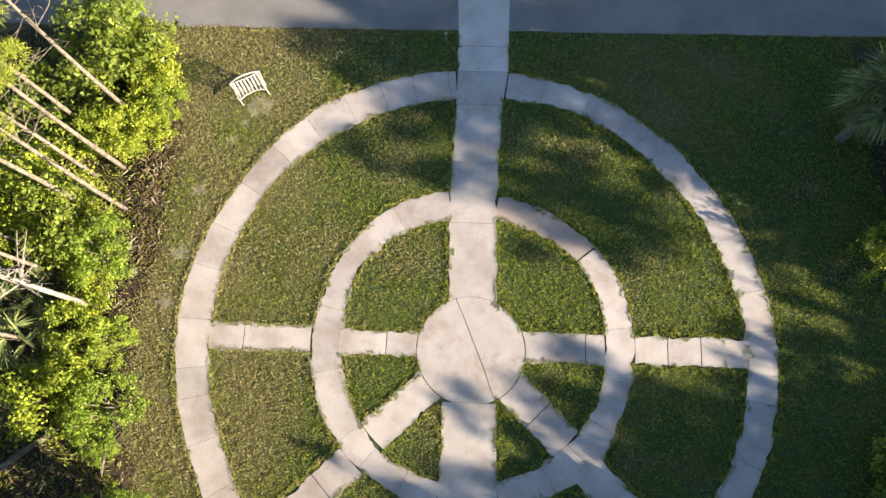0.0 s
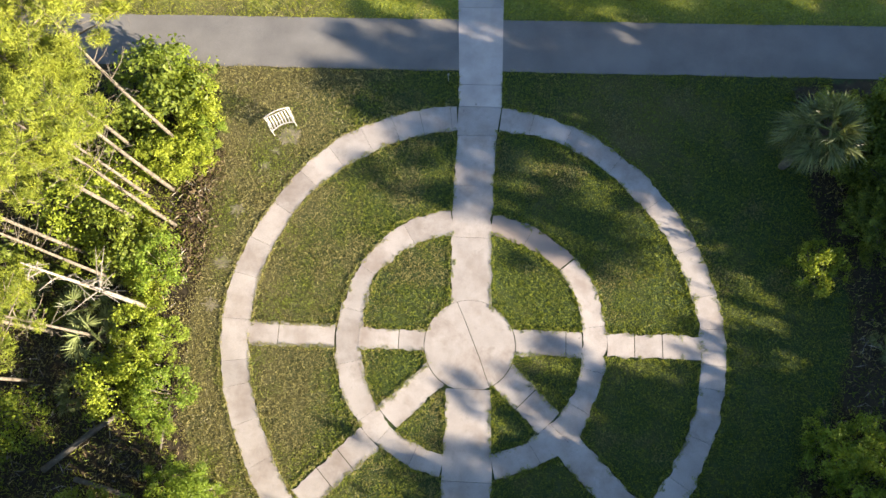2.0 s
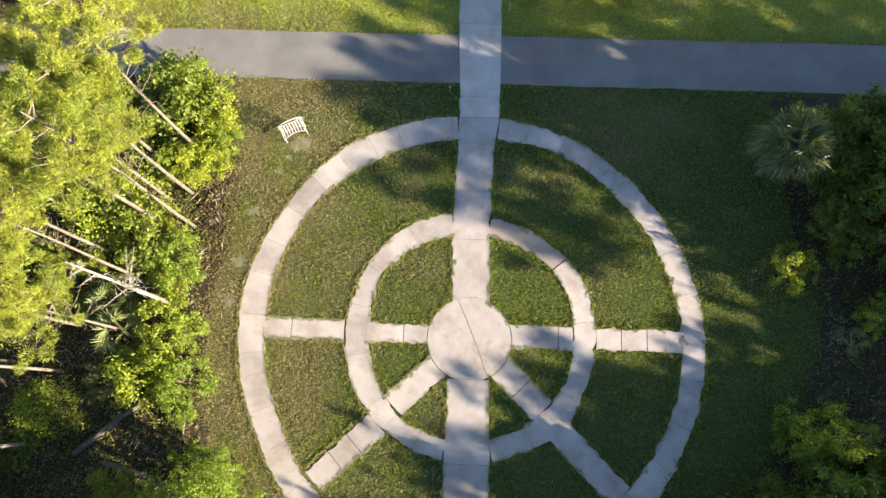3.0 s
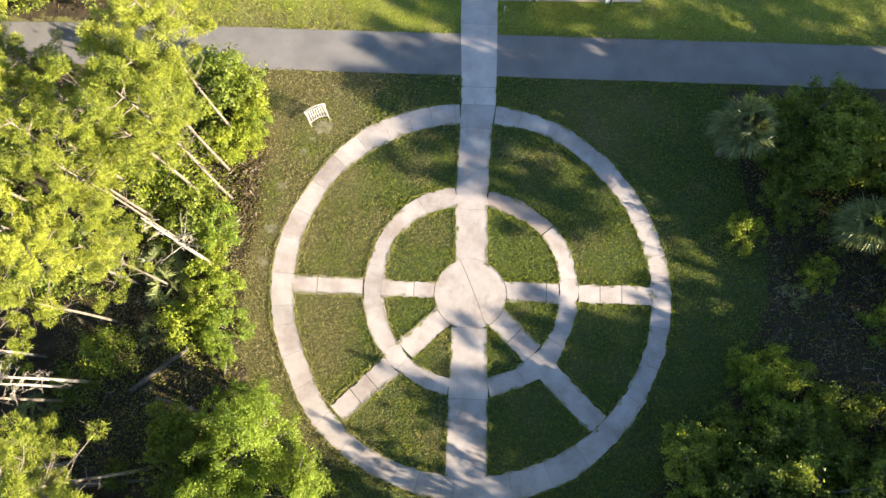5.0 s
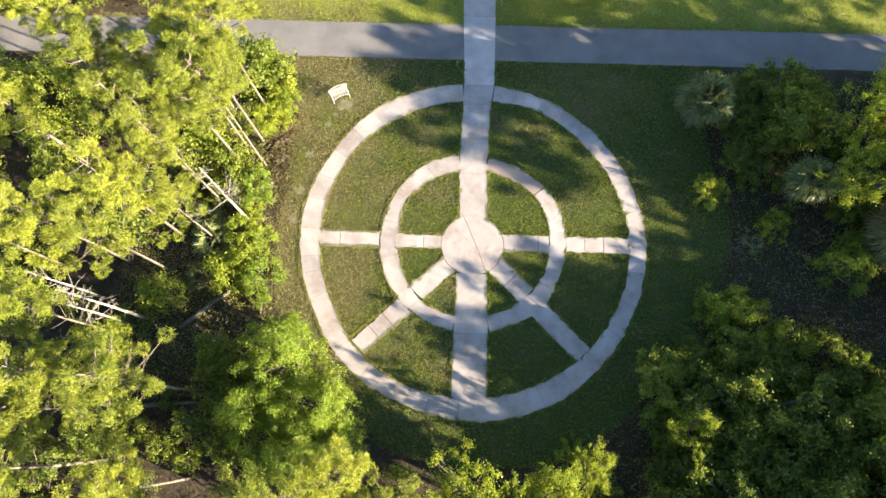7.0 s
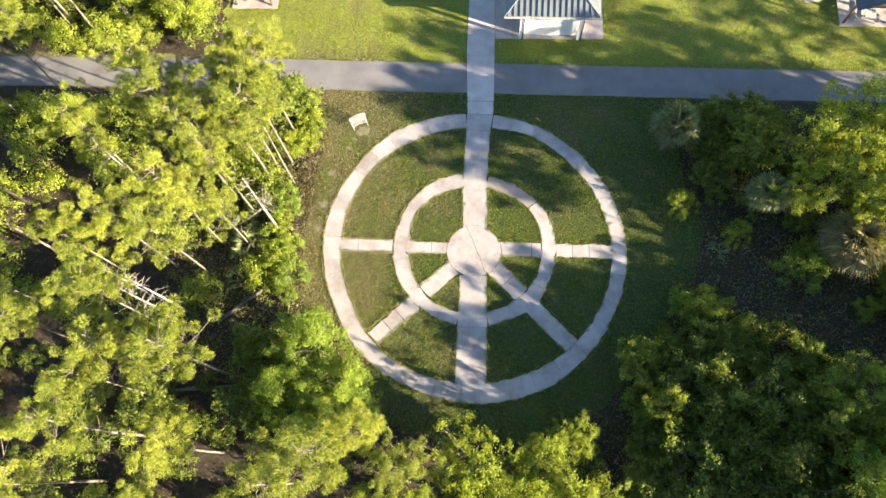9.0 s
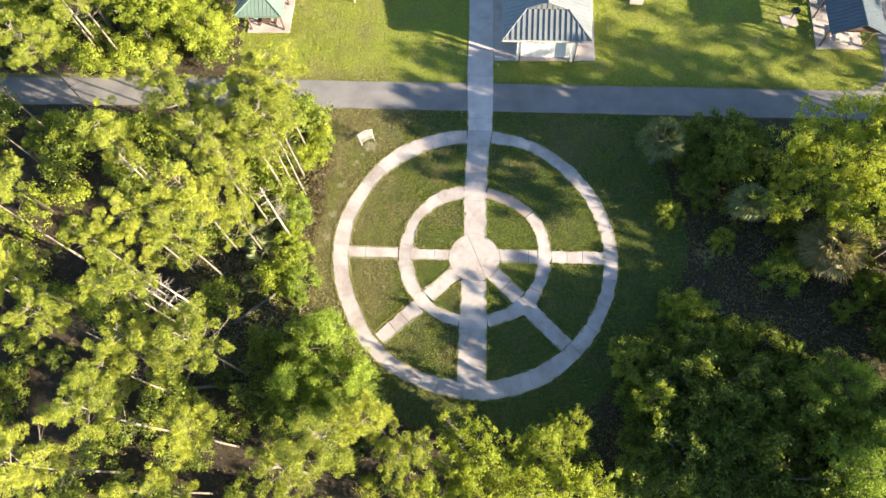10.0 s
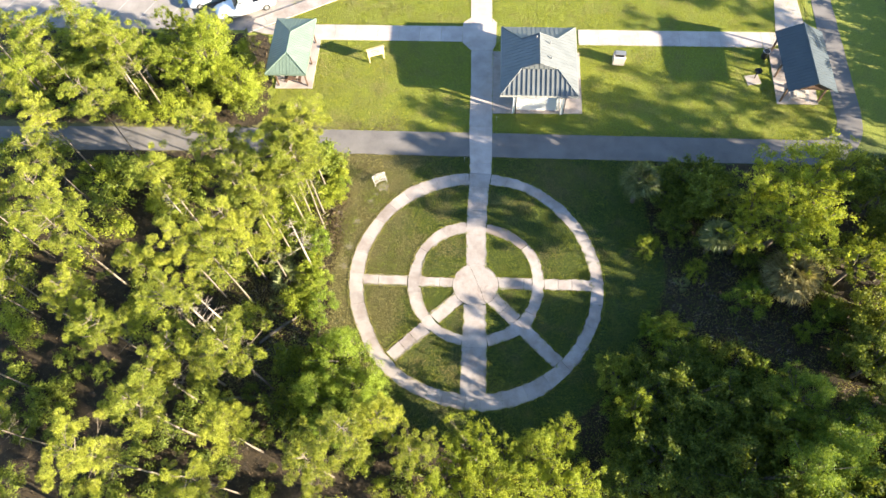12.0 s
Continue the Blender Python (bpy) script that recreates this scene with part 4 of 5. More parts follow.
def leaf_tris(C, facing, length, width, rng):
    """Three-cornered leaves round C that face the given way."""
    n = len(C)
    D = unit(np.cross(facing, rng.normal(size=(n, 3))))
    side = np.cross(facing, D) * np.asarray(width).reshape(-1, 1) / 2
    D = D * np.asarray(length).reshape(-1, 1)
    V = np.stack([C - side - 0.3 * D, C + side - 0.2 * D, C + 0.7 * D], 1).reshape(-1, 3)
    return V, np.arange(3 * n).reshape(n, 3)


def spike_arrays(C, D, length, width, rng):
    """Three-cornered needles or blades."""
    n = len(C)
    side = unit(np.cross(D, rng.normal(size=(n, 3)))) * np.asarray(width).reshape(-1, 1) / 2
    V = np.stack([C - side, C + side, C + D * np.asarray(length).reshape(-1, 1)], 1).reshape(-1, 3)
    return V, np.arange(3 * n).reshape(n, 3)


def pine_kind(seed, H, spread, low, M=360, w=1.0):
    """A slash pine: long pale trunk, bare dead stubs below, rounded puffs of fine needles along its limbs."""
    rng = np.random.default_rng(seed)
    v, f = [], []
    ph = rng.uniform(0, 6.28)
    axis = lambda z: Vector((0.14 * math.sin(ph + z * 0.35) * z / H, 0.14 * math.cos(ph * 2 + z * 0.3) * z / H, z))
    zs = np.linspace(-0.1, H, 9)
    tube(v, f, [axis(z) for z in zs], [0.085 * (1 - 0.75 * max(0, z) / H) for z in zs], 8)
    puffs, sizes = [], []
    n = 17
    for k in range(n):
        q = (k + rng.uniform(0, 1)) / n
        z = H * (low + (0.985 - low) * q)
        az = k * 2.4 + rng.uniform(-0.6, 0.6)
        ln = spread * (1.0 - 0.7 * q ** 1.6) * rng.uniform(0.45, 1.2)
        rise = rng.uniform(0.0, 0.35) + 0.5 * q
        p0 = axis(z)
        h = Vector((math.cos(az), math.sin(az), 0))
        p1 = p0 + 0.55 * ln * h + Vector((0, 0, 0.2 * rise * ln))
        p2 = p0 + ln * h + Vector((0, 0, rise * ln))
        tube(v, f, [p0, p1, p2], [0.032, 0.023, 0.011], 4)
        for e in range(1 + int(ln > 0.7) + int(ln > 1.1) + int(ln > 1.6)):
            t = 1.0 - 0.25 * e
            c = p1.lerp(p2, (t - 0.55) / 0.45) if t > 0.55 else p0.lerp(p1, t / 0.55)
            c = c + Vector((rng.normal() * 0.42, rng.normal() * 0.42, rng.uniform(0.0, 0.25))) * min(1, e)
            tube(v, f, [p1, c], [0.013, 0.007], 3)
            for i in range(3):
                b = c + 0.35 * Vector(rng.normal(size=3))
                tube(v, f, [c, b], [0.006, 0.003], 3)
            for i in range(1 + int(rng.uniform() < 0.5)):
                puffs.append(c + i * Vector((rng.normal() * 0.38, rng.normal() * 0.38, rng.uniform(-0.1, 0.15))))
                sizes.append(rng.uniform(0.18, 0.41))
    for k in range(18):
        z = H * rng.uniform(0.4, low + 0.14)
        az, ln = rng.uniform(0, 6.28), rng.uniform(0.4, 1.6)
        h = Vector((math.cos(az), math.sin(az), rng.uniform(-0.1, 0.35)))
        p = axis(z)
        q = p + ln * h + Vector((0, 0, 0.15 * ln))
        tube(v, f, [p, p + 0.6 * ln * h, q], [0.02, 0.013, 0.005], 3)
        for j in range(2):
            b = p.lerp(q, rng.uniform(0.4, 0.9))
            tube(v, f, [b, b + 0.3 * ln * Vector(rng.normal(size=3)).normalized()], [0.008, 0.003], 3)
    T, S = np.repeat(np.array(puffs), M, 0), np.repeat(np.array(sizes), M)[:, None]
    out = unit(rng.normal(size=T.shape) + np.array([0, 0, 0.25]))
    C = T + out * S * np.array([1.0, 1.0, 0.62]) * rng.uniform(0.3, 1.0, (len(T), 1)) ** 0.6
    D = unit(0.9 * out + 0.7 * rng.normal(size=C.shape) + np.array([0, 0, 0.2]))
    V, F = spike_arrays(C, D, rng.uniform(0.09, 0.2, len(C)), rng.uniform(0.016, 0.028, len(C)) * w, rng)
    return mesh_of("pine_trunk", v, f, PINE_BARK, smooth=True), fast_mesh("pine_crown", V, F, NEEDLES)


def broadleaf_kind(seed, R, H, clumps, leaves, size, mat, flat=0.7, clump_r=0.55, peaks=0.35):
    """A broadleaf tree: forked trunk and many clumps of leaves in an uneven crown with gaps."""
    clumps, leaves, clump_r = int(1.7 * clumps), int(leaves / 1.7), 0.72 * clump_r
    rng = np.random.default_rng(seed)
    v, f = [], []
    lean = Vector((rng.uniform(-0.3, 0.3), rng.uniform(-0.3, 0.3), 0))
    fork = Vector((0, 0, H * 0.42)) + 0.4 * lean
    r0 = 0.05 + 0.022 * H
    tube(v, f, [Vector((0, 0, -0.1)), 0.5 * fork, fork], [r0, r0 * 0.8, r0 * 0.65], 7)
    mid = Vector((lean.x, lean.y, H - R * flat))
    cs = []
    for k in range(clumps):
        d = rng.normal(size=3)
        d /= np.linalg.norm(d)
        d[2] = d[2] * 0.8 + 0.25
        lobe = 0.78 + 0.35 * noise.noise((d[0] * 1.7 + seed, d[1] * 1.7, d[2] * 1.7))
        c = mid + Vector((d[0] * R, d[1] * R, d[2] * R * flat)) * lobe * rng.uniform(0.55, 1.05)
        c.z = max(c.z + peaks * (2.2 * noise.noise((c.x * 0.95 + seed, c.y * 0.95, 3.3)) - 0.15), 0.25)
        cs.append(c)
        if k % 5 == 0:
            tube(v, f, [fork, fork.lerp(c, 0.5) + Vector((0, 0, 0.2)), c], [r0 * 0.4, r0 * 0.22, 0.012], 4)
    A = np.array([tuple(c) for c in cs])
    C = np.repeat(A, leaves, 0)
    g = rng.normal(size=C.shape) * 0.72 * np.repeat(rng.uniform(0.55, 1.5, (clumps, 3)), leaves, 0)
    C = C + g * clump_r * np.array([0.62, 0.62, 0.42]) * np.repeat(rng.uniform(0.6, 1.25, (clumps, 1)), leaves, 0)
    out = unit(C - np.array(tuple(mid)))
    s = rng.uniform(0.7, 1.3, len(C)) * size
    V, F = leaf_tris(C, unit(0.8 * unit(g) + 0.25 * out + 0.7 * rng.normal(size=C.shape)), s * 1.25, s, rng)
    return mesh_of("tree_trunk", v, f, BARK, smooth=True), fast_mesh("tree_crown", V, F, mat)


def bush_kind(seed, R, H, clumps, leaves, size, mat, loose=1.0):
    rng = np.random.default_rng(seed)
    v, f = [], []
    cs = []
    for k in range(clumps):
        w, q = rng.uniform(0, 6.28), math.sqrt(rng.uniform(0, 1))
        c = Vector((R * q * math.cos(w), R * q * math.sin(w), H * (1 - 0.55 * q * q) * rng.uniform(0.45 if loose > 0.9 else 0.25, 1.0)))
        cs.append(c)
        if k % 3 == 0:
            b = Vector((c.x * 0.25, c.y * 0.25, 0))
            tube(v, f, [b - Vector((0, 0, 0.08)), b.lerp(c, 0.6), c], [0.028, 0.018, 0.006], 3)
    C = np.repeat(np.array([tuple(c) for c in cs]), leaves, 0)
    g = rng.normal(size=C.shape)
    C = C + g * np.array([0.15, 0.15, 0.11]) * (0.55 + 0.5 * R) * loose
    C[:, 2] = np.maximum(C[:, 2], 0.04)
    s = rng.uniform(0.7, 1.3, len(C)) * size
    V, F = leaf_tris(C, unit(0.8 * unit(g) + np.array([0, 0, 0.15]) + 0.6 * rng.normal(size=C.shape)), s * 1.3, s, rng)
    return mesh_of("bush_stems", v, f, BARK), fast_mesh("bush_leaves", V, F, mat)


def palm_kind(seed, H, fronds, stalk, fan, mat, dry=0):
    """A fan palm: trunk, and fronds that each spread a fan of folded leaflets."""
    rng = np.random.default_rng(seed)
    v, f = [], []
    if H > 0.4:
        zs = np.linspace(-0.1, H, 8)
        tube(v, f, [(0.05 * math.sin(z), 0.04 * math.cos(z * 1.3), z) for z in zs], [0.16 + 0.02 * (i % 2) for i in range(8)], 9)
    C, D, L = [], [], []
    for k in range(fronds):
        az = k * 2.39996 + rng.uniform(-0.2, 0.2)
        q = (k + 0.5) / fronds
        el = 1.35 - 2.15 * q + rng.uniform(-0.12, 0.12)
        d = Vector((math.cos(az) * math.cos(el), math.sin(az) * math.cos(el), math.sin(el)))
        base = Vector((0, 0, max(H, 0.05)))
        ln = stalk * rng.uniform(0.8, 1.2)
        tip = base + ln * d - Vector((0, 0, 0.12 * ln))
        tube(v, f, [base, base + 0.5 * ln * d, tip], [0.022, 0.016, 0.012], 4)
        side = d.cross(Vector((0, 0, 1))).normalized()
        upv = side.cross(d)
        m = 38
        for i in range(m):
            w = radians(-125 + 250 * (i + 0.5) / m)
            dd = (math.cos(w) * d + math.sin(w) * side + (0.16 if i % 2 else 0.02) * upv).normalized()
            dd.z -= 0.12 + 0.25 * q
            C.append(tip)
            D.append(dd.normalized())
            L.append(fan * (0.72 + 0.28 * math.cos(w / 1.6)) * rng.uniform(0.9, 1.1))
    V, F = leaf_arrays(np.array([tuple(c) for c in C]), np.array([tuple(c) for c in D]), np.array(L), np.full(len(L), 0.058 * fan / 0.8), rng, 0.1)
    V.reshape(-1, 4, 3)[:, 2, 2] -= 0.22 * np.array(L)
    return (mesh_of("palm_trunk", v, f, BARK) if v else None), fast_mesh("palm_fronds", V, F, mat)


def snag_kind(seed, H):
    """A dead pine: bare pale trunk with thin bare limbs."""
    rng = np.random.default_rng(seed)
    v, f = [], []
    tube(v, f, [(0, 0, -0.1), (0.05, 0.02, H * 0.5), (0.1, -0.05, H)], [0.09, 0.065, 0.018], 7)
    v2, f2 = [], []
    for k in range(26):
        z = H * rng.uniform(0.4, 0.97)
        az, ln = rng.uniform(0, 6.28), rng.uniform(0.5, 1.8) * (1.25 - z / H)
        h = Vector((math.cos(az), math.sin(az), rng.uniform(0.0, 0.5)))
        p = Vector((0.05, 0, z))
        q = p + ln * h
        tube(v2, f2, [p, p.lerp(q, 0.5) + Vector((0, 0, 0.05)), q], [0.024, 0.015, 0.006], 4)
        for j in range(2):
            s = p.lerp(q, rng.uniform(0.4, 0.9))
            tube(v2, f2, [s, s + 0.35 * ln * Vector(rng.normal(size=3)).normalized()], [0.01, 0.004], 3)
    return mesh_of("snag_trunk", v, f, DEAD_WOOD, smooth=True), mesh_of("snag_limbs", v2, f2, DEAD_WOOD)


PINES = [pine_kind(11, 12.0, 2.0, 0.67), pine_kind(12, 11.0, 1.8, 0.66), pine_kind(13, 12.6, 2.2, 0.69), pine_kind(14, 11.3, 2.3, 0.64), pine_kind(15, 10.0, 1.7, 0.6)]
# for unseen pines whose high crown shades the lawn but not nearer trees
TALL_PINE = pine_kind(17, 11.8, 1.9, 0.8)
FAR_PINES = [pine_kind(16, 11.6, 2.2, 0.62, 150, 1.7)]
OAKS = [broadleaf_kind(21, 2.3, 5.2, 74, 112, 0.105, OAK_LEAVES, 0.7, 0.5, 0.65), broadleaf_kind(22, 1.9, 4.3, 60, 112, 0.10, OAK_LEAVES, 0.7, 0.45, 0.65), broadleaf_kind(23, 2.7, 6.2, 88, 112, 0.11, OAK_LEAVES, 0.7, 0.5, 0.65)]
FAR_OAKS = [broadleaf_kind(24, 2.5, 5.8, 44, 44, 0.25, OAK_LEAVES, 0.75, 0.7)]
SUNNY = [broadleaf_kind(31, 2.2, 6.4, 62, 165, 0.066, YELLOW_LEAVES, 0.9, 0.4, 0.9), broadleaf_kind(32, 1.7, 5.4, 48, 165, 0.066, YELLOW_LEAVES, 1.0, 0.38, 0.8), broadleaf_kind(33, 2.6, 5.6, 110, 170, 0.064, BRUSH_LEAVES, 0.75, 0.5, 0.7)]
THICKETS = [broadleaf_kind(25, 2.1, 3.1, 74, 112, 0.10, OAK_LEAVES, 0.55, 0.46, 0.65), broadleaf_kind(26, 1.8, 2.6, 62, 112, 0.095, OAK_LEAVES, 0.6, 0.42, 0.65), broadleaf_kind(27, 2.4, 3.5, 88, 112, 0.105, OAK_LEAVES, 0.6, 0.5, 0.65)]
GREENS = [broadleaf_kind(34, 2.5, 5.4, 110, 250, 0.054, FRESH_LEAVES, 0.75, 0.5, 0.9), broadleaf_kind(35, 1.9, 5.0, 84, 250, 0.054, FRESH_LEAVES, 0.85, 0.45, 0.8)]
BUSHES = [bush_kind(41, 1.05, 1.6, 34, 62, 0.068, BRUSH_LEAVES), bush_kind(42, 0.85, 1.2, 28, 62, 0.065, BRUSH_LEAVES), bush_kind(43, 1.3, 2.1, 48, 58, 0.072, BRUSH_LEAVES)]
EDGE_BUSHES = [bush_kind(44, 1.05, 1.6, 44, 80, 0.058, BRUSH_LEAVES, 0.62), bush_kind(45, 0.85, 1.25, 36, 78, 0.055, BRUSH_LEAVES, 0.62), bush_kind(46, 1.25, 2.1, 58, 80, 0.06, FRESH_LEAVES, 0.62)]
DARK_BUSHES = [bush_kind(51, 1.1, 1.4, 26, 52, 0.10, OAK_LEAVES), bush_kind(52, 1.4, 2.2, 34, 54, 0.105, OAK_LEAVES)]
SABALS = [palm_kind(61, 3.35, 40, 0.8, 0.88, PALM_LEAVES), palm_kind(62, 3.4, 40, 0.75, 0.9, PALM_LEAVES)]
PALMETTO = [palm_kind(71, 0.3, 18, 0.75, 0.7, PALM_LEAVES), palm_kind(72, 0.2, 13, 0.6, 0.6, PALM_LEAVES)]
DRY_PALMS = [palm_kind(73, 2.3, 58, 1.15, 1.05, DRY_PALM)]
SNAGS = [snag_kind(81, 9.0), snag_kind(82, 7.5)]

pick = random.Random(5)


def plant(name, meshes, x, y, size, label, category, group, names=("trunk", "crown"), lift=0.0):
    ob = thing(name, (x, y, lift - 0.02), pick.uniform(0, 360), label, category, group)
    ob.scale = (size * pick.uniform(0.93, 1.07), size * pick.uniform(0.93, 1.07), size)
    for nm, me in zip(names, meshes):
        if me is not None:
            under(nm, me, ob)
    return ob


# pines by place, with the height of each
PINE_SPOTS = ((-12.7, 8.0, .95), (-12.75, 5.95, .98), (-12.4, 4.4, .92), (-13.9, 4.5, 1.0), (-13.7, 5.6, .92), (-16.0, 3.1, .98), (-14.4, 7.5, .93), (-14.7, 2.1, .82),
              (-17.2, -2.1, .95), (-18.6, 7.3, .92), (-17.2, 4.6, 1.0), (-21.8, 3.4, .98), (-19.9, 7.3, .85), (-16.4, -0.2, 1.0), (-14.6, -0.3, .84),
              (-19.3, -1.8, .93), (-22.8, -2.2, .8), (-18.9, -5.9, .9), (-14.4, -8.7, 1.02), (-18.0, -8.6, 1.08), (-18.8, -12.4, 1.0), (-14.4, -13.1, .92), (-22.8, -7.5, .86),
              (-19.3, -10.0, .82), (-9.3, -14.5, 1.0), (-7.2, -12.9, .95), (-5.3, -11.9, .86), (-15.4, -15.9, .8), (-3.6, -13.6, .74))
PINE_SPOTS_FAR = ((-27.2, -1.2), (-26.2, -5.0), (-32.7, 9.0), (-32.2, 6.0), (-30.6, 16.4), (-28.4, 9.6),
                  (-35.4, 16.2), (-28.4, 15.7), (-30.3, 2.2), (-33.5, -4.0), (-32.0, -9.5), (-29.0, -13.5), (-26.6, -17.5), (-36.0, 11.2), (-38.0, 3.0), (-21.0, -15.0),
                  (-40.0, 17.0), (-45.0, 20.5), (-34.5, 20.0), (-30.6, -4.2), (-34.0, 1.0))
for i, (x, y, s) in enumerate(PINE_SPOTS):
    plant("pine_tree", PINES[i % 5], x, y, s, "tall slash pine with pale bare trunk and yellow-green needle tufts", "tree", "pine wood")
for i, (x, y) in enumerate(PINE_SPOTS_FAR):
    plant("pine_tree", (PINES[(i + 2) % 5] if x > -29 and y > -15.5 else FAR_PINES[0]), x, y, pick.uniform(0.82, 1.05), "tall slash pine with pale bare trunk and yellow-green needle tufts", "tree", "pine wood")
for i, (x, y, s) in enumerate(((-17.6, -5.0, 1.0), (-20.4, -3.9, 0.95), (-18.6, -5.3, 0.85), (-12.95, 0.95, 1.05), (-11.6, -9.3, 0.45), (-19.6, 7.9, 0.8), (-30.9, 17.2, 0.9), (-23.9, 4.8, 0.7))):
    plant("dead_pine", SNAGS[i % 2], x, y, s, "dead standing pine, bare pale trunk and thin limbs", "tree", "dead pines", ("trunk", "bare_crown"))

# low thicket south of the old track
THICKET = ((9.9, -7.2, .9), (11.5, -6.0, .8), (12.3, -8.0, 1.0), (13.9, -6.3, .95), (10.4, -9.3, .95), (14.6, -8.4, 1.05), (12.5, -10.2, 1.0), (16.2, -6.9, .8), (17.1, -8.7, 1.0),
           (15.2, -10.6, 1.1), (10.0, -11.4, .9), (12.2, -12.4, 1.05), (14.7, -13.0, 1.1), (17.6, -11.2, 1.15), (17.4, -13.6, 1.2), (10.0, -13.8, 1.0), (19.2, -7.2, .8), (19.6, -9.6, 1.1), (30.6, -7.2, 1.3), (29.6, -4.0, .8), (27.6, -3.6, .95))
for i, (x, y, s) in enumerate(THICKET):
    plant("oak_tree", THICKETS[i % 3], x, y, s, "low dense dark green broadleaf tree in shade", "tree", "shady wood")
# the last four stand out of view, added to shade the thicket
for i, (x, y, s) in enumerate(((21.2, -8.6, .95), (23.0, -11.2, 1.2), (21.0, -12.8, 1.2), (25.2, -9.2, .95), (24.4, -14.0, 1.2), (26.4, -6.0, .9), (19.6, -16.0, 1.2), (22.8, -17.0, 1.3), (26.2, -16.6, .85), (16.6, -16.6, 1.0))):
    plant("oak_tree", GREENS[i % 2] if i < 3 else OAKS[i % 3], x, y, s, "dense green broadleaf tree with lit edges", "tree", "shady wood")
# added east of the visible wood to shade the lawn and thicket
for x, y, s in ((28.0, -10.6, .95), (29.2, -14.2, .85), (28.5, -6.2, 1.3)):
    plant("oak_tree", OAKS[2] if x > 29 or y < -8 else OAKS[1], x, y, s, "dark green broadleaf tree added out of view to shade the lawn and thicket", "tree", "shady wood")
for i, (x, y, s) in enumerate(((14.3, 7.4, .68), (16.5, 6.7, .9), (16.0, 9.0, .7), (15.0, 5.2, .6), (18.2, 9.6, .85), (13.9, 9.4, .5), (18.2, 7.6, .95), (29.4, 7.2, 1.15), (28.6, 3.6, .85), (19.6, 2.2, .5))):
    plant("oak_tree", OAKS[(i + 1) % 3] if s > 1 or i > 6 else THICKETS[i % 3], x, y, s * (1 if s > 1 or i > 6 else 1.25), "dark green broadleaf tree in shade", "tree", "shady wood")
for x, y, s in ((-11.9, -7.9, 1.0), (-12.6, -10.6, 1.1), (-13.6, -6.8, .7)):
    plant("oak_tree", THICKETS[0], x, y, s, "low dark green broadleaf tree beneath the pines", "tree", "shady wood")
plant("broadleaf_tree", SUNNY[1], 10.5, -9.7, .84, "slender yellow-green tree rising out of the thicket into the sun", "tree", "sunlit trees")
for i, (x, y, s) in enumerate(((21.2, 7.3, 1.2), (23.8, 7.4, 1.2), (20.4, 5.4, 1.12), (19.3, 3.4, .95), (21.9, 3.9, 1.16), (24.3, 4.6, 1.2), (23.0, 2.2, 1.05), (26.4, 1.0, 1.25), (26.8, 8.6, 1.1), (28.8, -1.0, 1.05), (29.6, 1.6, 1.0))):
    plant("broadleaf_tree", SUNNY[(0, 0, 1, 0, 0, 1, 0, 1, 2, 1, 0)[i]], x, y, s, "sunlit yellow-green broadleaf tree with an open crown", "tree", "sunlit trees")
for i, (x, y, s) in enumerate(((0.3, -12.9, 1.0), (2.3, -13.1, .9), (4.0, -13.0, .8), (5.8, -11.3, .62), (-1.4, -14.6, 1.05), (1.0, -15.4, 1.0), (4.3, -15.0, .95), (7.0, -14.4, .9),
                               (-8.9, -7.2, 1.05), (-10.2, -9.6, 1.0), (-7.2, -9.5, .95), (-9.3, -5.6, .62), (-8.0, -11.2, .8), (-9.2, -11.8, .9), (-6.2, -11.0, .7))):
    plant("broadleaf_tree", SUNNY[i % 3] if i < 8 else GREENS[i % 2], x, y, s, "bushy bright green broadleaf tree at the wood's edge", "tree", "edge trees")
for i, (x, y, s) in enumerate(((-23.8, 18.2, 1.25), (-26.2, 17.0, 1.0), (-21.0, 16.4, .95), (-40.0, 17.5, 1.0), (-30.0, 18.5, 1.0), (-24.6, 21.6, 1.0), (-35, 22, 1.0), (-28.0, 22.6, .85))):
    plant("broadleaf_tree", SUNNY[(2, 0, 2)[i % 3]], x, y, s, "full yellow-green broadleaf tree beside the parking lot", "tree", "edge trees")

for x, y, k in ((12.25, 7.75, 0), (17.5, 3.4, 1)):
    plant("sabal_palm", SABALS[k], x, y, 1.0 - 0.1 * k, "grey-green fan palm with a round crown", "palm", "fan palms", ("trunk", "frond_crown"))
for x, y, s, k in ((-15.3, 0.9, 1.0, 0), (-14.65, -0.35, 1.15, 0), (-15.2, -2.5, .9, 1), (-14.6, 2.2, .7, 1), (-17.9, 1.8, .8, 0), (-20.2, -6.5, .8, 0), (13.6, -4.3, .7, 1), (15.4, 0.6, .7, 1)):
    plant("saw_palmetto", PALMETTO[k], x, y, s, "low clump of fan-shaped palmetto fronds", "shrub", "palmettos", ("woody_base", "frond_crown"))
plant("dying_palm", DRY_PALMS[0], 22.6, 0.6, 1.05, "fan palm with drying straw-coloured fronds", "palm", "", names=("trunk", "frond_crown"))

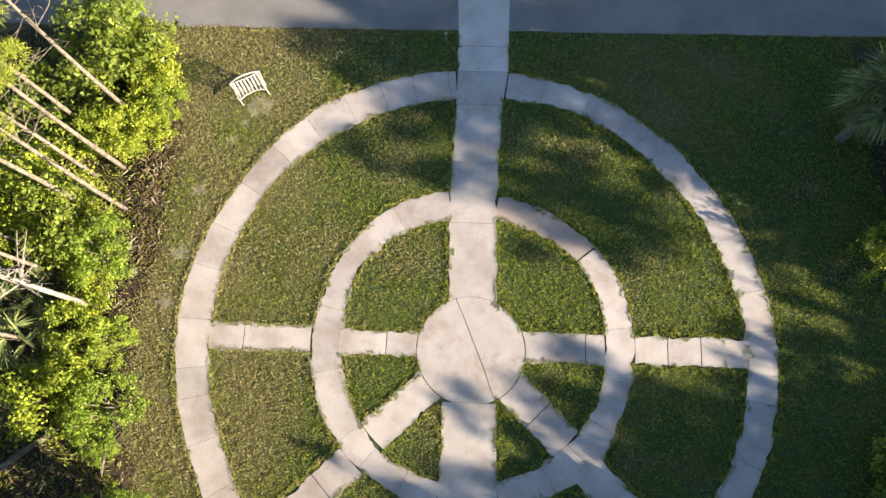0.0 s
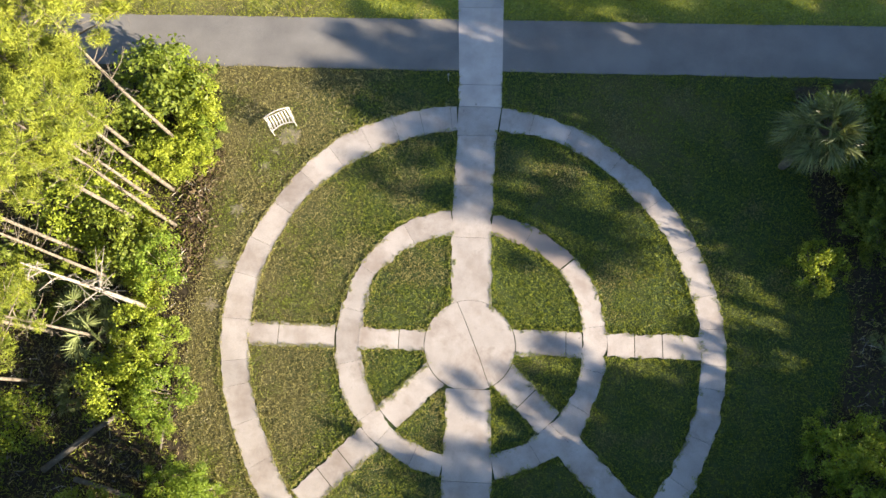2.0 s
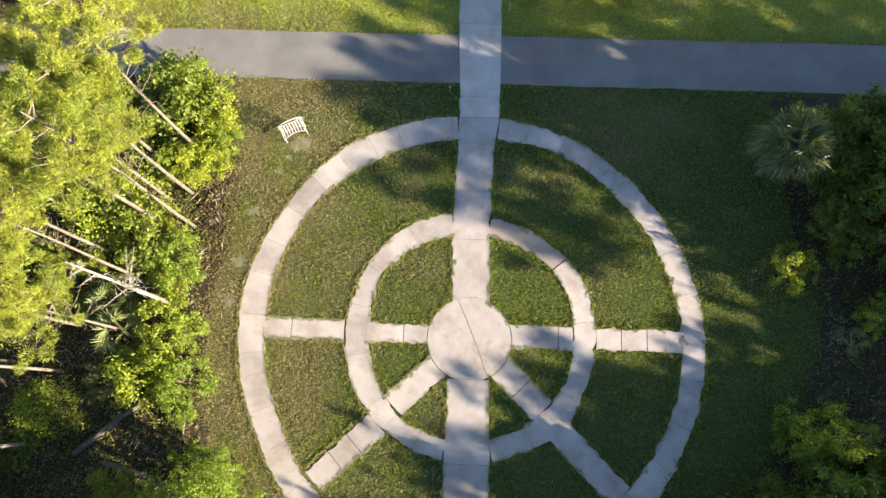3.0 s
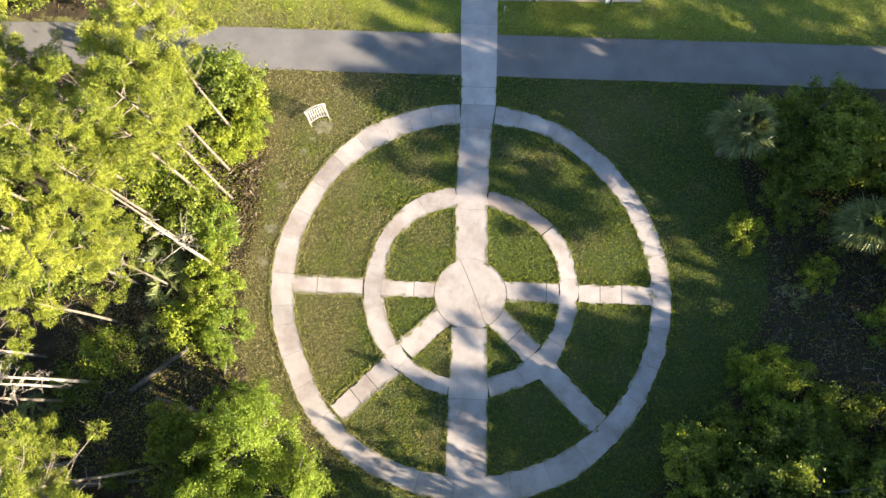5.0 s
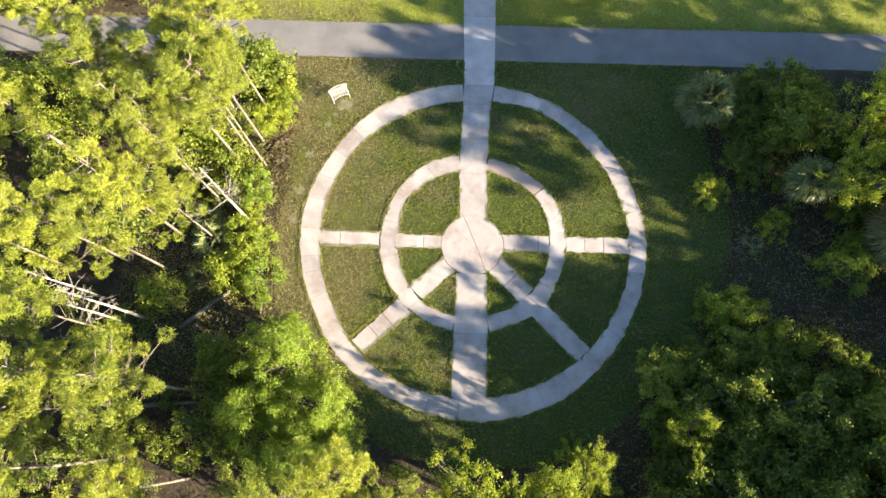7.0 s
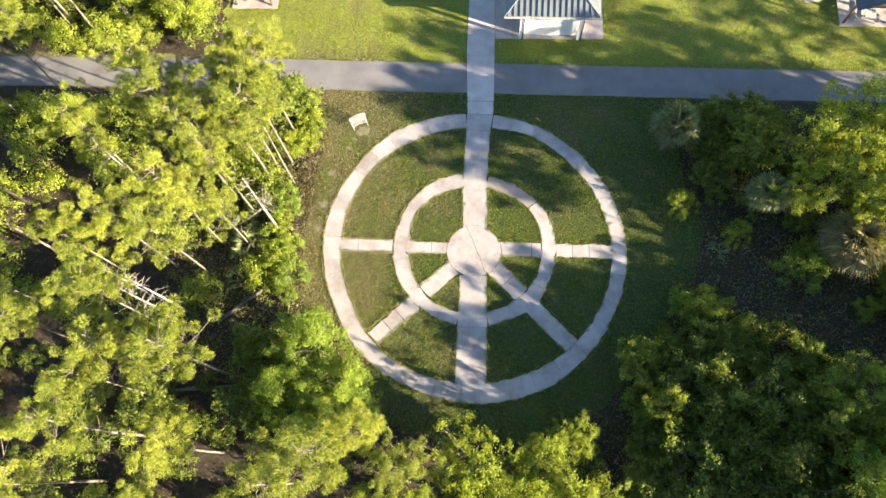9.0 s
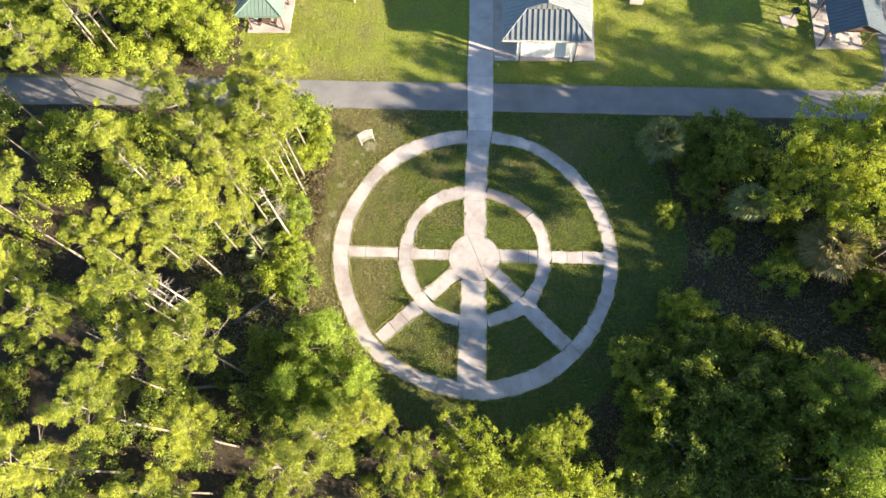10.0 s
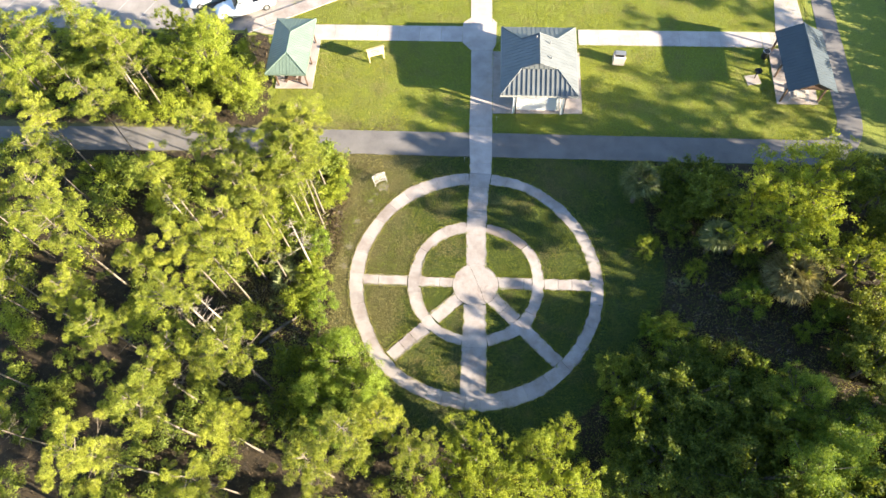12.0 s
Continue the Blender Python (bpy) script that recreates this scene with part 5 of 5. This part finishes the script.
# shrubs along the wood's edge
for k in range(24):
    y = -6.4 + 0.75 * k + pick.uniform(-0.3, 0.3)
    if (3.0 < y < 5.9) or k % 5 == 2 or k % 7 == 3:
        continue
    plant("bush", EDGE_BUSHES[pick.randrange(3)], west_edge(y) - pick.uniform(0.3, 1.6), y, pick.uniform(0.45, 1.1), "bright green leafy bush at the lawn's edge", "bush", "edge bushes", ("woody_base", "foliage"))
for x, y, s in ((-12.3, 10.4, 1.1), (-13.4, 11.0, 1.1), (-11.9, 9.2, 1.15), (-13.3, 7.2, 1.0), (-13.6, 9.6, 1.3), (-12.6, 2.6, 1.1), (-12.9, -1.2, 1.2), (-11.6, -2.4, 1.0), (13.0, 3.35, 1.1), (13.3, -2.9, 1.2), (14.7, -3.1, 1.05), (16.5, 1.6, 1.15),
                (16.2, -4.6, .9), (20.2, -5.7, .62), (25.2, -1.6, 1.0), (23.6, -3.0, .7), (13.9, -4.8, 1.1), (5.2, -10.9, 1.0), (10.3, -9.0, 1.2), (10.1, -7.6, .9)):
    plant("bush", EDGE_BUSHES[pick.randrange(3)], x, y, s, "bright green leafy bush among the trees", "bush", "edge bushes", ("woody_base", "foliage"))

for x, y, s in ((19.8, -0.75, 1.25), (12.9, -3.4, .9)):
    plant("bush", EDGE_BUSHES[2], x, y, s, "rounded bright green bush standing free beside the old track", "bush", "edge bushes", ("woody_base", "foliage"))

# undergrowth, thinly by chance
FAR_GROWTH = {}


def far_growth(me, x, y, size, turn):
    """Gathers the leaves of an undergrowth bush deep in the wood, to be joined into one mesh."""
    V = np.zeros(3 * len(me.vertices), dtype=np.float32)
    me.vertices.foreach_get("co", V)
    V = V.reshape(-1, 3) * size
    c, s = math.cos(turn), math.sin(turn)
    V = np.stack([c * V[:, 0] - s * V[:, 1] + x, s * V[:, 0] + c * V[:, 1] + y, V[:, 2] - 0.02], 1)
    FAR_GROWTH.setdefault(me.materials[0], []).append(V)


def understorey(count, x0, x1, y0, y1, kinds, label, size, keep=None):
    done = 0
    spots = []
    for _ in range(count * 12):
        if done >= count:
            break
        x, y = pick.uniform(x0, x1), pick.uniform(y0, y1)
        if not wooded(x, y) or not wooded(x + 0.9, y) or not wooded(x - 0.9, y) or not wooded(x, y + 0.8) or (keep and not keep(x, y)):
            continue
        if any((x - a) ** 2 + (y - b) ** 2 < 1.5 for a, b in spots):
            continue
        spots.append((x, y))
        if x < -22 or x > 27 or y < -15.5 or y > 14:
            far_growth(kinds[done % len(kinds)][1], x, y, pick.uniform(*size), pick.uniform(0, 6.28))
        else:
            plant("bush", kinds[done % len(kinds)], x, y, pick.uniform(*size), label, "bush", "undergrowth", ("woody_base", "foliage"))
        done += 1


POOLS = ((-14.6, -0.3, 1.9), (-15.2, -2.5, 1.3), (-26.5, -6.5, 2.2), (-31.7, -9.5, 2.0), (-17.3, -14.2, 1.5), (-15.6, -11.1, 1.8))
clearing = lambda x, y: not any((x - a) ** 2 + (y - b) ** 2 < r * r for a, b, r in POOLS) and not (-16.6 < x < -12.2 and -6.4 < y < -2.2) and not (-19.5 < x < -16.5 and -11 < y < -8.5)
trail_gap = lambda x, y: not (13.0 < x < 20.0 and -4.0 < y < 3.5) and not (17 < x < 28 and abs(y + 2.2 + 0.6 * (x - 18)) < 1.3) and not (18 < x < 27 and -4.6 < y < -1.6)
understorey(80, -46, -11, -6, 11, BUSHES + DARK_BUSHES, "green leafy undergrowth bush beneath the pines", (0.8, 1.4), clearing)
understorey(44, -46, -11, -20, -6, DARK_BUSHES, "dark green undergrowth bush beneath the pines", (0.5, 0.9), clearing)
understorey(26, -18.5, -11.4, -0.5, 11.3, [BUSHES[1], BUSHES[0]], "small bright green undergrowth bush between pine trunks", (0.45, 0.8), lambda x, y: (x + 14.4) ** 2 + (y + 0.2) ** 2 > 3)
understorey(36, -34, -10, -19.5, -8, DARK_BUSHES, "dark green undergrowth bush beneath the pines", (0.5, 0.9), lambda x, y: not (-16.6 < x < -12.2 and y > -9))
understorey(70, -44, -18.5, 14.8, 24.5, BUSHES + DARK_BUSHES, "green leafy undergrowth bush beside the trail", (0.75, 1.3))
for x, y, s in ((-15.8, -11.6, .75), (-17.0, -10.8, .6), (-14.4, -12.2, .7), (-18.4, -9.6, .6), (-16.6, -13.8, .8), (-21.4, -16.0, .8), (-24.6, -11.0, .8), (-23.0, -13.0, .7)):
    plant("bush", DARK_BUSHES[0], x, y, s, "dark green undergrowth bush beneath the pines", "bush", "undergrowth", ("woody_base", "foliage"))
understorey(100, 9, 32, -18, 11, DARK_BUSHES, "dark green undergrowth bush in shade", (0.6, 1.1), trail_gap)
understorey(16, 34.8, 42, 14, 31, DARK_BUSHES, "dark green undergrowth bush beyond the trail bend", (1.0, 1.6))
understorey(16, -9, 9, -18, -10.5, BUSHES + DARK_BUSHES, "green leafy undergrowth bush beneath the trees", (0.7, 1.2))

for mat, heaps in FAR_GROWTH.items():
    V = np.concatenate(heaps)
    tagged(new("undergrowth", fast_mesh("undergrowth", V, np.arange(len(V)).reshape(-1, 3), mat)), "leafy green undergrowth spread deep under the trees", "undergrowth", kind="stuff")

# the wood goes on to the south; eastward, unseen trees added for shade
for k in range(11):
    x = -1.5 - 2.6 * k + pick.uniform(-0.6, 0.6)
    plant("pine_tree", FAR_PINES[0], x, -20.6 - pick.uniform(0, 1.6), pick.uniform(0.95, 1.15), "tall slash pine with pale bare trunk and yellow-green needle tufts", "tree", "pine wood")
# unseen oaks, spaced to block the low sun but leave gaps
for i in range(30):
    x, y = 33 + 20 * (i / 30) ** 1.5 + pick.uniform(-1, 1), pick.uniform(-5.5, 3.5)
    if -7 < y + 0.3 * (x - 30) < 2.4 or (x < 37 and y > 0):
        continue
    plant("oak_tree", FAR_OAKS[0], x, y, pick.uniform(1.3, 1.6), "unseen dense green broadleaf tree added to shade the lawn and wood", "tree", "shady wood")
# more unseen oaks, which shade the south-east lawn and thicket
for i in range(28):
    x = 31 + 3.2 * (i % 4) + pick.uniform(-0.8, 0.8)
    y = -12.4 - 0.3 * (x - 31) - 3.1 * (i // 4) + pick.uniform(-0.8, 0.8)
    plant("oak_tree", FAR_OAKS[0], x, y, pick.uniform(0.95, 1.3), "unseen dense green broadleaf tree added to shade the lawn and wood", "tree", "shady wood")
# out-of-view pines, placed to throw long shadow streaks over the far lawn
for x, y in ((45.5, 9.4), (53, 13.4), (47, 20.5), (53, 24), (58, 17), (43.5, 5.6), (50, 2.6), (39.4, 4.2), (41.4, 7.4), (48.6, 5.2), (53.5, 7.4)):
    plant("pine_tree", FAR_PINES[0], x, y, pick.uniform(0.9, 1.1), "unseen tall slash pine beyond the trail bend, placed to streak the far lawn with shade", "tree", "pine wood")
# unseen pines, added where their crowns dapple the round lawn and walks
for x, y, s in ((31.0, -5.5, 0.88), (35.0, -17.4, 0.9), (29.5, -12.2, 0.74), (35.5, -12.2, 0.8), (30.6, -3.7, 0.86), (33.0, -11.7, 0.74)):
    plant("pine_tree", PINES[2], x, y, s, "unseen tall slash pine added in the east to shade the lawn", "tree", "pine wood")
for x, y, s in ((33.0, 3.2, 0.95), (32.0, -2.5, 1.0), (29.8, 4.5, 0.93), (30.8, 0.4, 0.97), (33.0, -2.0, 1.02)):
    plant("pine_tree", TALL_PINE, x, y, s, "unseen slash pine with a high narrow crown, added to shade the lawn", "tree", "pine wood")
# added out of view to break up sunlight on the east lawn
plant("pine_tree", PINES[4], 31.5, -4.4, 0.74, "unseen young slash pine with a low narrow crown, added to shade the lawn", "tree", "pine wood")
for x, y, k in ((37.5, 12, 0), (40, 18.5, 2), (38, 25, 1), (41.5, 28, 0), (43, 22, 2)):
    plant("broadleaf_tree", SUNNY[k], x, y, 0.55, "low green broadleaf tree beyond the trail bend", "tree", "edge trees")


def fallen_log(x, y, rz, length, r):
    v, f = [], []
    tube(v, f, [(-length / 2, 0, r), (0, 0.06, r * 1.1), (length / 2, 0, r * 0.8)], [r, r * 0.9, r * 0.55], 8)
    for k in range(4):
        a = Vector((length * (0.05 + 0.1 * k), 0.0, r))
        tube(v, f, [a, a + Vector((0.3, 0.45 * (-1) ** k, 0.35))], [0.03, 0.008], 4)
    ob = new("fallen_log", mesh_of("fallen_log", v, f, LOG_WOOD, smooth=True))
    ob.matrix_world = pose(x, y, 0.0, 0, 0, rz)
    tagged(ob, "grey fallen pine log with broken limbs on leaf litter", "log", "fallen logs")


for q in ((-14.4, -4.0, 40, 4.2, 0.13), (-13.3, -6.0, -15, 3.0, 0.1), (-17.0, -9.6, 8, 5.0, 0.13), (-22.5, -7.5, -25, 4.5, 0.14), (-12.6, -0.5, 5, 1.1, 0.1), (-11.6, -3.6, 85, 1.6, 0.05), (-10.8, -8.4, 30, 3.4, 0.1)):
    fallen_log(*q)


def scatter_litter():
    """Dead leaves, straw and twigs on the woodland floor."""
    rng = np.random.default_rng(9)
    P = []
    for x, y in zip(rng.uniform(-34, 30, 36000), rng.uniform(-18, 25, 36000)):
        if wooded(x, y):
            P.append((x, y, 0.03))
    for k in range(2600):
        y = rng.uniform(2.2, 7.6)
        P.append((west_edge(y) - 0.35 + rng.normal() * 0.4, y, 0.02))
    P = np.array(P)
    D = unit(rng.normal(size=P.shape) * np.array([1, 1, 0.3]) + np.array([0, 0, 0.15]))
    big = rng.uniform(0, 1, len(P)) ** 4
    V, F = leaf_arrays(P, D, 0.08 + 0.3 * big, 0.04 + 0.015 * big, rng)
    ob = new("leaf_litter", fast_mesh("leaf_litter", V, F, DEAD_LEAVES))
    tagged(ob, "brown dead leaves and pine straw strewn under the trees", "leaf litter", kind="stuff")


scatter_litter()


def scatter_sticks(seed, count, span, length, mat, name, label, category, keep, height):
    """Thin pale sticks or straw lying about by chance, thicker in some patches."""
    rng = np.random.default_rng(seed)
    x, y = rng.uniform(span[0], span[1], count), rng.uniform(span[2], span[3], count)
    ok = np.array([keep(a, b) and noise.noise((a * 1.1, b * 1.1, seed)) > rng.uniform(-0.15, 0.55) for a, b in zip(x, y)])
    P = np.stack([x[ok], y[ok], rng.uniform(0.01, height, ok.sum())], 1)
    D = unit(rng.normal(size=P.shape) * np.array([1, 1, 0.25]))
    L = length * rng.uniform(0.4, 1.6, len(P))
    V, F = leaf_arrays(P, D, L, 0.012 + 0.035 * L, rng, 0.1)
    tagged(new(name, fast_mesh(name, V, F, mat)), label, category, kind="stuff")


scatter_sticks(31, 1500, (13.4, 24.0, -5.6, 1.8), 0.42, DEAD_WOOD, "dead_twigs", "pale dead twigs and sticks strewn in the clearing", "twigs", lambda x, y: wooded(x, y), 0.35)
scatter_sticks(32, 12000, (-11.4, -4.2, -7.0, 11.0), 0.06, THATCH, "lawn_thatch", "pale dry thatch scattered over the worn lawn", "thatch", lambda x, y: not wooded(x, y) and (x + 0.1) ** 2 + (y - 0.34) ** 2 > 99, 0.06)
scatter_sticks(33, 2600, (-19.5, -11.2, -7.0, 8.0), 0.40, DEAD_WOOD, "dead_twigs", "pale dead twigs under the pines", "twigs", lambda x, y: wooded(x, y), 0.3)


# ---- turf ----
def paved_depth(x, y):
    """How far inside the paving a point lies (negative: on turf), roughly."""
    x, y = np.asarray(x), np.asarray(y)
    a = np.degrees(np.arctan2(y - RING_C[1], x - RING_C[0]))
    r = np.hypot(x - RING_C[0], y - RING_C[1])
    out = np.array([ring_shift(v) for v in np.arange(0, 361)])
    inn = np.array([inner_shift(v) for v in np.arange(0, 361)])
    ro, ri = RING_OUT + np.interp(a % 360, np.arange(361), out), RING_IN + np.interp(a % 360, np.arange(361), inn)
    best = np.minimum(ro - r, r - ri)
    r2 = np.hypot(x - HUB_C[0], y - HUB_C[1])
    a2 = np.degrees(np.arctan2(y - HUB_C[1], x - HUB_C[0])) % 360
    o2 = HUB_OUT + np.interp(a2, np.arange(361), [HUB_SHIFT(v) for v in range(361)])
    i2 = HUB_IN + np.interp(a2, np.arange(361), [HUB_SHIFT_IN(v) for v in range(361)])
    best = np.maximum(best, np.minimum(o2 - r2, r2 - i2))
    best = np.maximum(best, DISC_R - np.hypot(x - DISC_C[0], y - DISC_C[1]))
    yy = np.linspace(-9.4, 36, 400)
    L = np.interp(y, yy, [path_left(v) for v in yy])
    R = np.interp(y, yy, [path_right(v) for v in yy])
    best = np.maximum(best, np.where(y > -9.4, np.minimum(x - L, R - x), -9))
    inside = RING_IN - r
    best = np.maximum(best, np.minimum(np.where(x < 0, 0.40, 0.48) - np.abs(y - np.where(x < 0, 0.13, 0.22)), inside))
    for u, o, lo, hi in ((sw, (-0.04, -0.09), -0.66, 0.38), (se, (0.04, -0.06), -0.52, 0.56)):
        t = (x - o[0]) * u.x + (y - o[1]) * u.y
        w = -(x - o[0]) * u.y + (y - o[1]) * u.x
        best = np.maximum(best, np.where(t > 0, np.minimum(np.minimum(w - lo, hi - w), inside), -9))
    best = np.maximum(best, np.minimum(y - ROAD_S, ROAD_N - y))
    best = np.maximum(best, np.where((x > 0.8) & (x < 8.6), np.minimum(y - 16.35, 23.4 - y), -9))
    best = np.maximum(best, np.where((x > -16.3) & (x < 26), np.minimum(y - 24.4, 26.4 - y), -9))
    best = np.maximum(best, np.where((x > -18.95) & (x < -15.55), np.minimum(y - 18.62, 24.5 - y), -9))
    best = np.maximum(best, np.where((x > 25.35) & (x < 29.0), np.minimum(y - 17.95, 24.2 - y), -9))
    best = np.maximum(best, np.where(y > 14, np.minimum(x - 29.9, 40 - x), -9))
    return best


def turf(seed, count, x0, x1, y0, y1, length, width, dry, green, green_name, in_wood=False):
    rng = np.random.default_rng(seed)
    x, y = rng.uniform(x0, x1, count), rng.uniform(y0, y1, count)
    d = paved_depth(x, y)
    ok = d < 0.05 * rng.uniform(-1, 1, count) + 0.03
    ok &= np.array([wooded(a, b) == in_wood for a, b in zip(x, y)])
    x, y, d = x[ok], y[ok], d[ok]
    n = len(x)
    edge = np.clip(1 + d / 0.14, 0, 1)
    tall = np.array([noise.noise((a * 0.8, b * 0.8, 2.0)) for a, b in zip(x, y)])
    clump = np.array([noise.noise((a * 5, b * 5, 9.0)) for a, b in zip(x, y)])
    L = length * rng.uniform(0.5, 1.5, n) * (1 + 0.3 * tall + 0.5 * clump) * (1 + 0.5 * edge)
    az = rng.uniform(0, 2 * np.pi, n)
    up = rng.uniform(0.4, 1.5, n)
    D = unit(np.stack([np.cos(az), np.sin(az), up], 1))
    C = np.stack([x, y, np.full(n, -0.012)], 1)
    patch = np.array([noise.noise((a * 0.5, b * 0.5, 8.0)) + 0.5 * noise.noise((a * 1.7, b * 1.7, 4.0)) for a, b in zip(x, y)])
    brown = 1.5 * patch + dry(x, y) > rng.uniform(-0.1, 0.9, n)
    for mask, mat, nm, label in ((~brown, green, green_name, "short green turf blades overgrowing the slab edges"), (brown, DRY_GRASS, "dry_grass", "short brownish dry turf blades")):
        V, F = spike_arrays(C[mask], D[mask], L[mask], width * rng.uniform(0.7, 1.3, int(mask.sum())), rng)
        tagged(new(nm, fast_mesh(nm, V, F, mat)), label, "grass", kind="stuff")


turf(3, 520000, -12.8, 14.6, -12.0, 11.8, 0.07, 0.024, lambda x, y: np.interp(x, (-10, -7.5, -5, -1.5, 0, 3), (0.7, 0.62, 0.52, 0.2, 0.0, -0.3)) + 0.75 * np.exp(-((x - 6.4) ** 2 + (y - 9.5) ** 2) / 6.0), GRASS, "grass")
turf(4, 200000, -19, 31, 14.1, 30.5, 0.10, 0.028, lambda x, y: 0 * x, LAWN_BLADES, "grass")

turf(5, 44000, 4, 27, -13.5, 11, 0.17, 0.04, lambda x, y: 0.2 + 0 * x, GRASS, "weeds", True)
turf(6, 20000, -20, -11, -9, 11, 0.16, 0.04, lambda x, y: 0.3 + 0 * x, GRASS, "weeds", True)


def edge_fringe():
    """Runners of turf that creep unevenly over the edges of the slabs."""
    rng = np.random.default_rng(12)
    x, y = rng.uniform(-10.6, 10.6, 900000), rng.uniform(-10.2, 11.6, 900000)
    d = paved_depth(x, y)
    near = np.abs(d) < 0.32
    x, y, d = x[near], y[near], d[near]
    creep = np.array([0.20 * noise.noise((a * 2.6, b * 2.6, 1.0)) + 0.16 * noise.noise((a * 8.0, b * 8.0, 6.0)) for a, b in zip(x, y)]) * np.where(x < -5.5, 0.55, np.where(x > 7.5, 1.5, 1.0)) + 0.02
    keep = (d < creep) & (d > creep - 0.13)
    x, y = x[keep], y[keep]
    n = len(x)
    az = rng.uniform(0, 2 * np.pi, n)
    D = unit(np.stack([np.cos(az), np.sin(az), rng.uniform(0.15, 0.8, n)], 1))
    C = np.stack([x, y, np.full(n, 0.016)], 1)
    dry = np.interp(x, (-9, -4, 0), (0.75, 0.5, 0.12)) > rng.uniform(0, 1, n)
    for mask, mat, nm, label in ((~dry, GRASS, "grass", "turf runners creeping over the edges of the slabs"), (dry, DRY_GRASS, "dry_grass", "dry turf runners along the edges of the slabs")):
        m = int(mask.sum())
        V, F = spike_arrays(C[mask], D[mask], rng.uniform(0.035, 0.08, m), rng.uniform(0.018, 0.034, m), rng)
        tagged(new(nm, fast_mesh(nm, V, F, mat)), label, "grass", kind="stuff")


edge_fringe()
